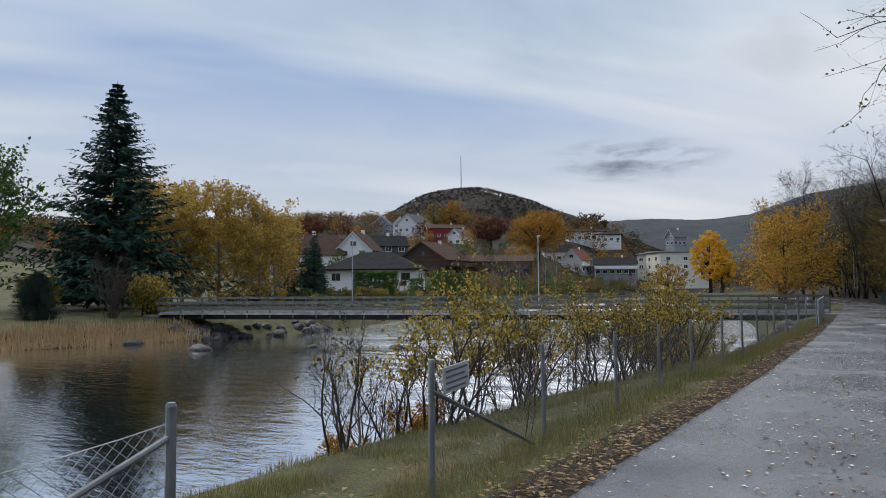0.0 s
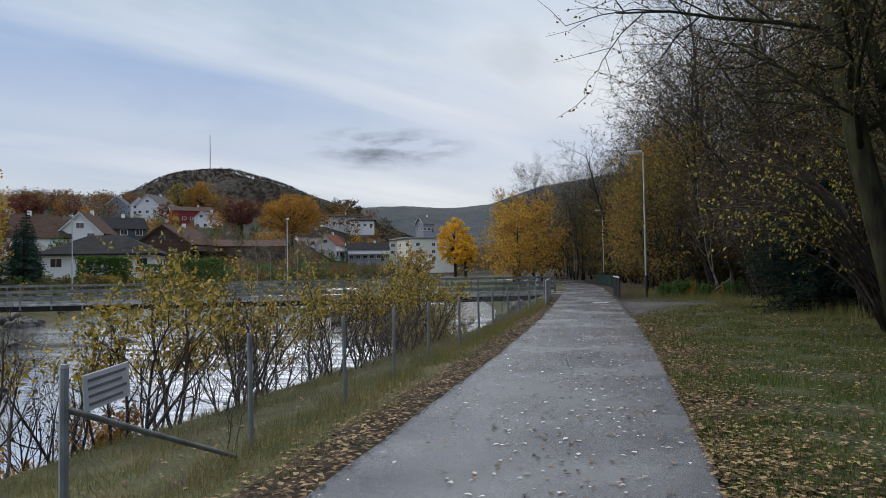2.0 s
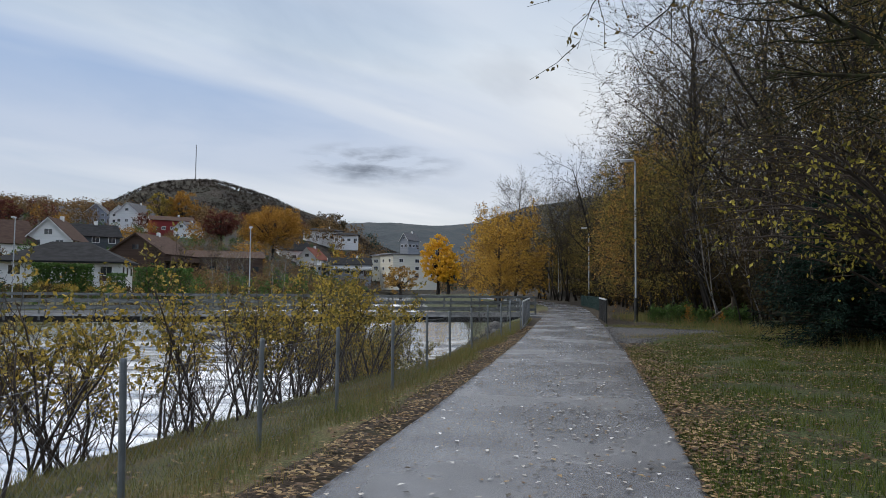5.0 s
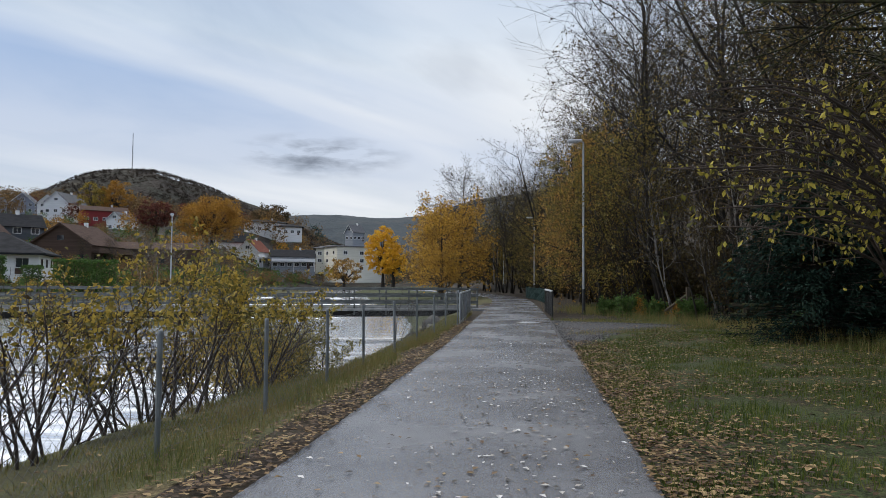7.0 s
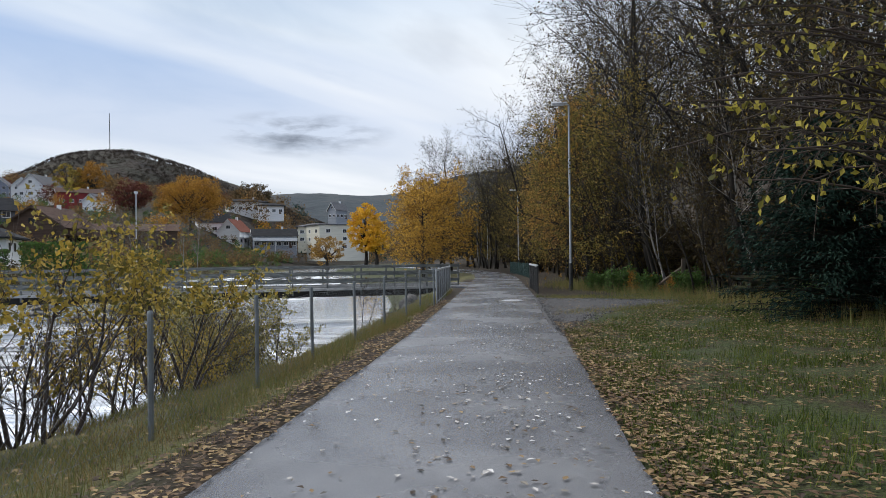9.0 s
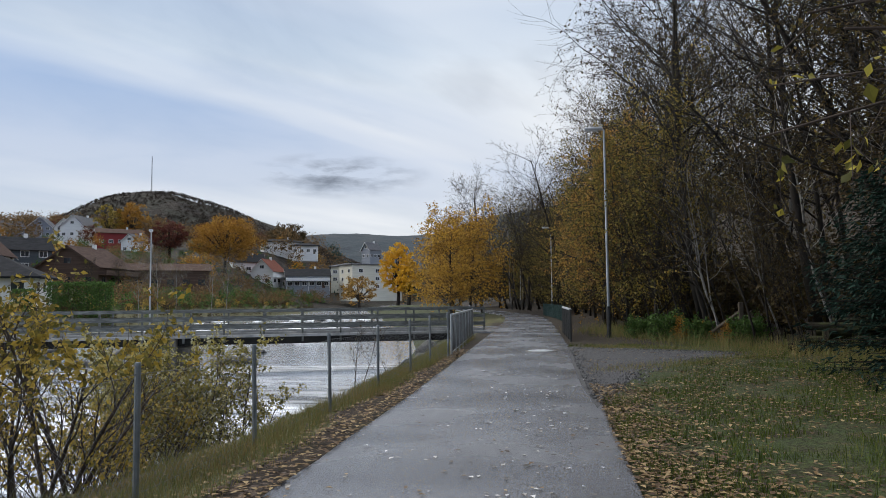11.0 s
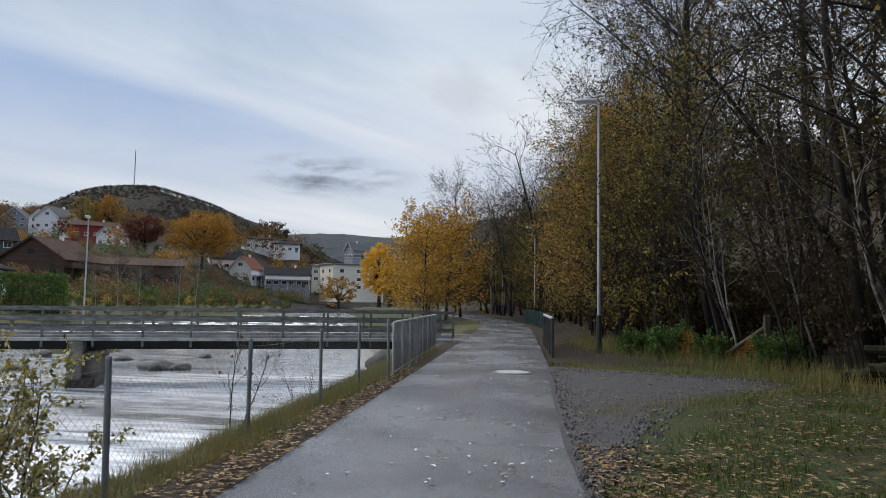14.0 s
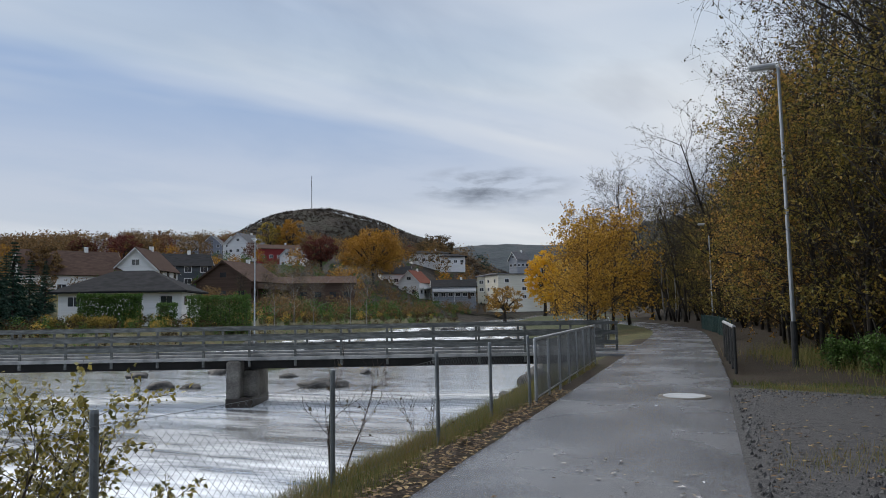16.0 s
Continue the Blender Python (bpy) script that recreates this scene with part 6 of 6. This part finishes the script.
for i in range(44):
    k = rr.random()
    y = 31.5 + 13 * k
    x = float(curve(y, FAR_SHORE)) + rr.uniform(-2.0, 0.5)
    rock(x, y, land_at(x, y) + rr.uniform(0, 0.15), rr.uniform(0.3, 0.65), 60 + i, "grey block in the stone bank below the bridge", 0.75)
for i in range(22):
    y = rr.uniform(72, 150)
    x = rr.uniform(float(curve(y, FAR_SHORE)) + 1, float(curve(y, NEAR_SHORE)) - 1)
    rock(x, y, WATER, rr.uniform(0.5, 1.1), 110 + i, "dark rock breaking the rapids upstream", 0.4)

foam = Build()
fr = random.Random(12)
for i in range(150):
    y = fr.choice((fr.uniform(92, 150), fr.uniform(66, 110)))
    lo, hi = float(curve(y, FAR_SHORE)) + 2, float(curve(y, NEAR_SHORE)) - 2
    x = fr.uniform(lo, hi)
    w, l = fr.uniform(0.4, 1.8), fr.uniform(0.15, 0.5)
    k = len(foam.v)
    n = 9
    for q in range(n):
        a = 6.283 * q / n
        rad = fr.uniform(0.55, 1.0)
        foam.v.append(Vector((x + math.cos(a) * w * rad, y + math.sin(a) * l * rad * 2.5, WATER + 0.012)))
    foam.v.append(Vector((x, y, WATER + 0.10)))
    foam.f += [(k + q, k + (q + 1) % n, k + n) for q in range(n)]
tagged(foam.obj("foam", "foam"), "white broken water of the rapids upstream", "foam", kind="stuff")

# old timber post with a slanting stay, and a heap of logs at the wood's edge
pst = new("timber_post")
tagged(pst, "old grey timber post with a slanting stay at the wood's edge", "post")
z = land_at(5.6, 38.4)
part("post", box((5.52, 38.32, z - 0.2), (5.66, 38.46, z + 1.25), None, 0.015), "old_wood", pst)
b = Build()
b.tube([(5.55, 38.4, z + 0.95), (4.35, 38.9, z - 0.05)], [0.05, 0.05], 8)
b.obj("stay", "old_wood", pst)
for i in range(11):
    x, y = 7.2 + rr.uniform(-0.7, 1.2), 34.2 + rr.uniform(-0.5, 0.5)
    zz = land_at(x, y) + 0.08 + (i % 4) * 0.17
    b = Build()
    a = rr.uniform(-0.75, 0.35)
    r = rr.uniform(0.09, 0.16)
    b.tube([(x - math.cos(a) * 1.1, y - math.sin(a) * 1.1, zz + 0.02), (x, y, zz + 0.05), (x + math.cos(a) * 1.1, y + math.sin(a) * 1.1, zz)], [r, r * 0.95, r * 0.85], 9)
    tagged(b.obj("log", "bark_mossy"), "dark rotting log in a heap by the wood", "log", "log heap")


# ---------------------------------------------------------------- grass, reeds and fallen leaves
def scatter_blades(name, label, seed, count, region, hmin, hmax, width, material, lean=0.35):
    rng = np.random.default_rng(seed)
    x, y, hscale = region(rng, count)
    z = land(x, y)
    n = len(x)
    an = rng.uniform(0, 6.283, n)
    h = rng.uniform(hmin, hmax, n) * hscale
    la, ll = rng.uniform(0, 6.283, n), rng.uniform(0, lean, n) * h
    wx, wy = np.cos(an) * width / 2, np.sin(an) * width / 2
    v = np.empty((n, 3, 3))
    v[:, 0] = np.stack([x - wx, y - wy, z - 0.02], 1)
    v[:, 1] = np.stack([x + wx, y + wy, z - 0.02], 1)
    v[:, 2] = np.stack([x + np.cos(la) * ll, y + np.sin(la) * ll, z + h], 1)
    f = np.arange(n * 3).reshape(n, 3)
    ob = mesh_object(name, v.reshape(-1, 3).tolist(), f.tolist(), material)
    tagged(ob, label, "grass", kind="stuff")


def patchy(x, y, s=0.6, k=0.0):
    return np.array([noise.noise(Vector((a * s, b_ * s, k))) for a, b_ in zip(x, y)])


def lawn(rng, n):
    y = 2 + 36 * rng.random(n) ** 1.3
    x = curve(y, PATH_MID) + 1.5 + rng.random(n) ** 1.2 * 7.5
    gravel_ = (y > 26) & (x < 0.9 + (y - 26) * 0.42 + rng.normal(0, 0.22, n)) & (y < 37.2)
    keep = (patchy(x, y, 1.1) > -0.12 + 0.3 * rng.random(n) - 0.15) & ~gravel_ & (x < wood_edge(y) + 1.5)
    return x[keep], y[keep], 0.7 + 0.5 * rng.random(keep.sum())


def verge(rng, n):
    y = 3 + 40 * rng.random(n) ** 1.2
    left = curve(y, PATH_MID) - 1.5
    x = left - 0.35 - rng.random(n) ** 0.8 * (left - 0.35 - curve(y, NEAR_SHORE) - 0.5)
    near = np.exp(-((x + 3.15) / 0.35) ** 2)
    keep = patchy(x, y, 0.9, 4) + near * 0.6 > -0.15 + 0.25 * rng.random(n)
    return x[keep], y[keep], (0.5 + 0.8 * near + 1.3 * np.clip(patchy(x, y, 1.6, 9), 0, 1) + 1.4 * np.clip(patchy(x, y, 0.7, 21) - 0.25, 0, 1))[keep]


def wood_front(rng, n):
    y = 14 + 34 * rng.random(n)
    x = wood_edge(y) + rng.normal(0, 0.7, n)
    x = np.where((y > 36), x - 0.4, x)
    return x, y, 0.6 + rng.random(n)


def far_reeds(rng, n):
    y = 12 + 21 * rng.random(n)
    x0 = y * 0 - 40
    x = curve(y, FAR_SHORE) - rng.random(n) * 2.8 + 0.3 + 0.5 * patchy(x0, y, 0.5, 2)
    return x, y, 0.7 + 0.6 * rng.random(n)


scatter_blades("grass", "short green lawn grass with bare patches", 1, 170000, lawn, 0.05, 0.13, 0.011, "blade", 0.9)
scatter_blades("grass", "dry tufted grass on the bank and along the fence", 2, 120000, verge, 0.06, 0.20, 0.007, "blade_dry", 0.7)
scatter_blades("grass", "rank yellow grass at the edge of the wood", 3, 16000, wood_front, 0.12, 0.42, 0.011, "blade_dry", 0.6)


def gravel_edge(rng, n):
    k = rng.random(n)
    x = 0.9 + 4.3 * k + rng.normal(0, 0.15, n)
    y = np.where(rng.random(n) < 0.5, 37.1 - 2.6 * k ** 2, 30.0 + 3.9 * k) + rng.normal(0, 0.28, n)
    return x, y, 0.5 + 0.8 * rng.random(n)


scatter_blades("grass", "thin grass growing into the edge of the gravel", 5, 5000, gravel_edge, 0.04, 0.16, 0.010, "blade_dry", 0.8)
scatter_blades("reeds", "dry straw-coloured reeds along the far water's edge", 4, 9000, far_reeds, 0.35, 0.95, 0.045, "reed", 0.4)


def scatter_leaves(name, label, seed, count, region, size, material, lift=0.012):
    rng = np.random.default_rng(seed)
    x, y, z = region(rng, count)
    n = len(x)
    s = size * rng.uniform(0.5, 1.25, n)
    an = rng.uniform(0, 6.283, n)
    c, sn = np.cos(an), np.sin(an)
    tilt = rng.uniform(-0.5, 0.5, n)
    curl = rng.uniform(0.05, 0.35, n)
    v = np.empty((n, 4, 3))
    for k, (u, w, hh) in enumerate(((-0.5, 0, 0), (0, 0.32, 1), (0.5, 0, 0.2), (0, -0.32, 1))):
        v[:, k, 0] = x + (u * c - w * sn) * s
        v[:, k, 1] = y + (u * sn + w * c) * s
        v[:, k, 2] = z + lift + hh * curl * s * 0.5 + np.abs(tilt) * s * 0.2 + tilt * u * s * 0.35
    i = np.arange(n)[:, None] * 4
    f = np.concatenate([i + np.array([0, 1, 2]), i + np.array([0, 2, 3])], 1).reshape(-1, 3)
    ob = mesh_object(name, v.reshape(-1, 3).tolist(), f.tolist(), material)
    tagged(ob, label, "leaves", kind="stuff")


def on_asphalt(rng, n):
    y = 3 + rng.random(n) ** 0.9 * 27
    k = rng.random(n)
    x = curve(y, PATH_MID) + np.where(k < 0.6, rng.normal(0.55, 0.5, n), rng.uniform(-1.4, 1.4, n))
    ok = np.abs(x - curve(y, PATH_MID)) < 1.45
    ok &= (y < 21) | (rng.random(n) < 0.35)
    return x[ok], y[ok], np.full(ok.sum(), 0.012)


def beside_right(rng, n):
    y = 2 + rng.random(n) * 26
    x = curve(y, PATH_MID) + 1.42 + np.abs(rng.normal(0, 0.55, n))
    return x, y, land(x, y) + 0.01


def beside_left(rng, n):
    y = 2 + rng.random(n) * 34
    left = curve(y, PATH_MID) - 1.42
    x = left - np.where(rng.random(n) < 0.7, np.abs(rng.normal(0.25, 0.33, n)), rng.uniform(0, 2.6, n))
    return x, y, land(x, y) + 0.01


def on_lawn(rng, n):
    y = 3 + rng.random(n) * 34
    x = curve(y, PATH_MID) + 1.5 + rng.random(n) ** 1.4 * 8
    ok = patchy(x, y, 0.5, 12) > rng.uniform(-0.5, 0.35, n)
    ok &= ~((y > 26) & (x < 0.9 + (y - 26) * 0.42) & (y < 37.2)) | (rng.random(n) < 0.12)
    x, y = x[ok], y[ok]
    return x, y, land(x, y) + 0.035


scatter_leaves("fallen_leaves", "pale wet leaves lying on the asphalt", 11, 1350, on_asphalt, 0.062, "fallen_pale")
scatter_leaves("fallen_leaves", "brown fallen leaves along the path edge by the lawn", 12, 8000, beside_right, 0.075, "fallen")
scatter_leaves("fallen_leaves", "brown fallen leaves along the path edge by the fence", 13, 8500, beside_left, 0.075, "fallen")
scatter_leaves("fallen_leaves", "brown fallen leaves scattered over the lawn", 14, 42000, on_lawn, 0.075, "fallen")
scatter_leaves("fallen_leaves", "dark wet leaves lying on the asphalt", 15, 800, on_asphalt, 0.06, "fallen")
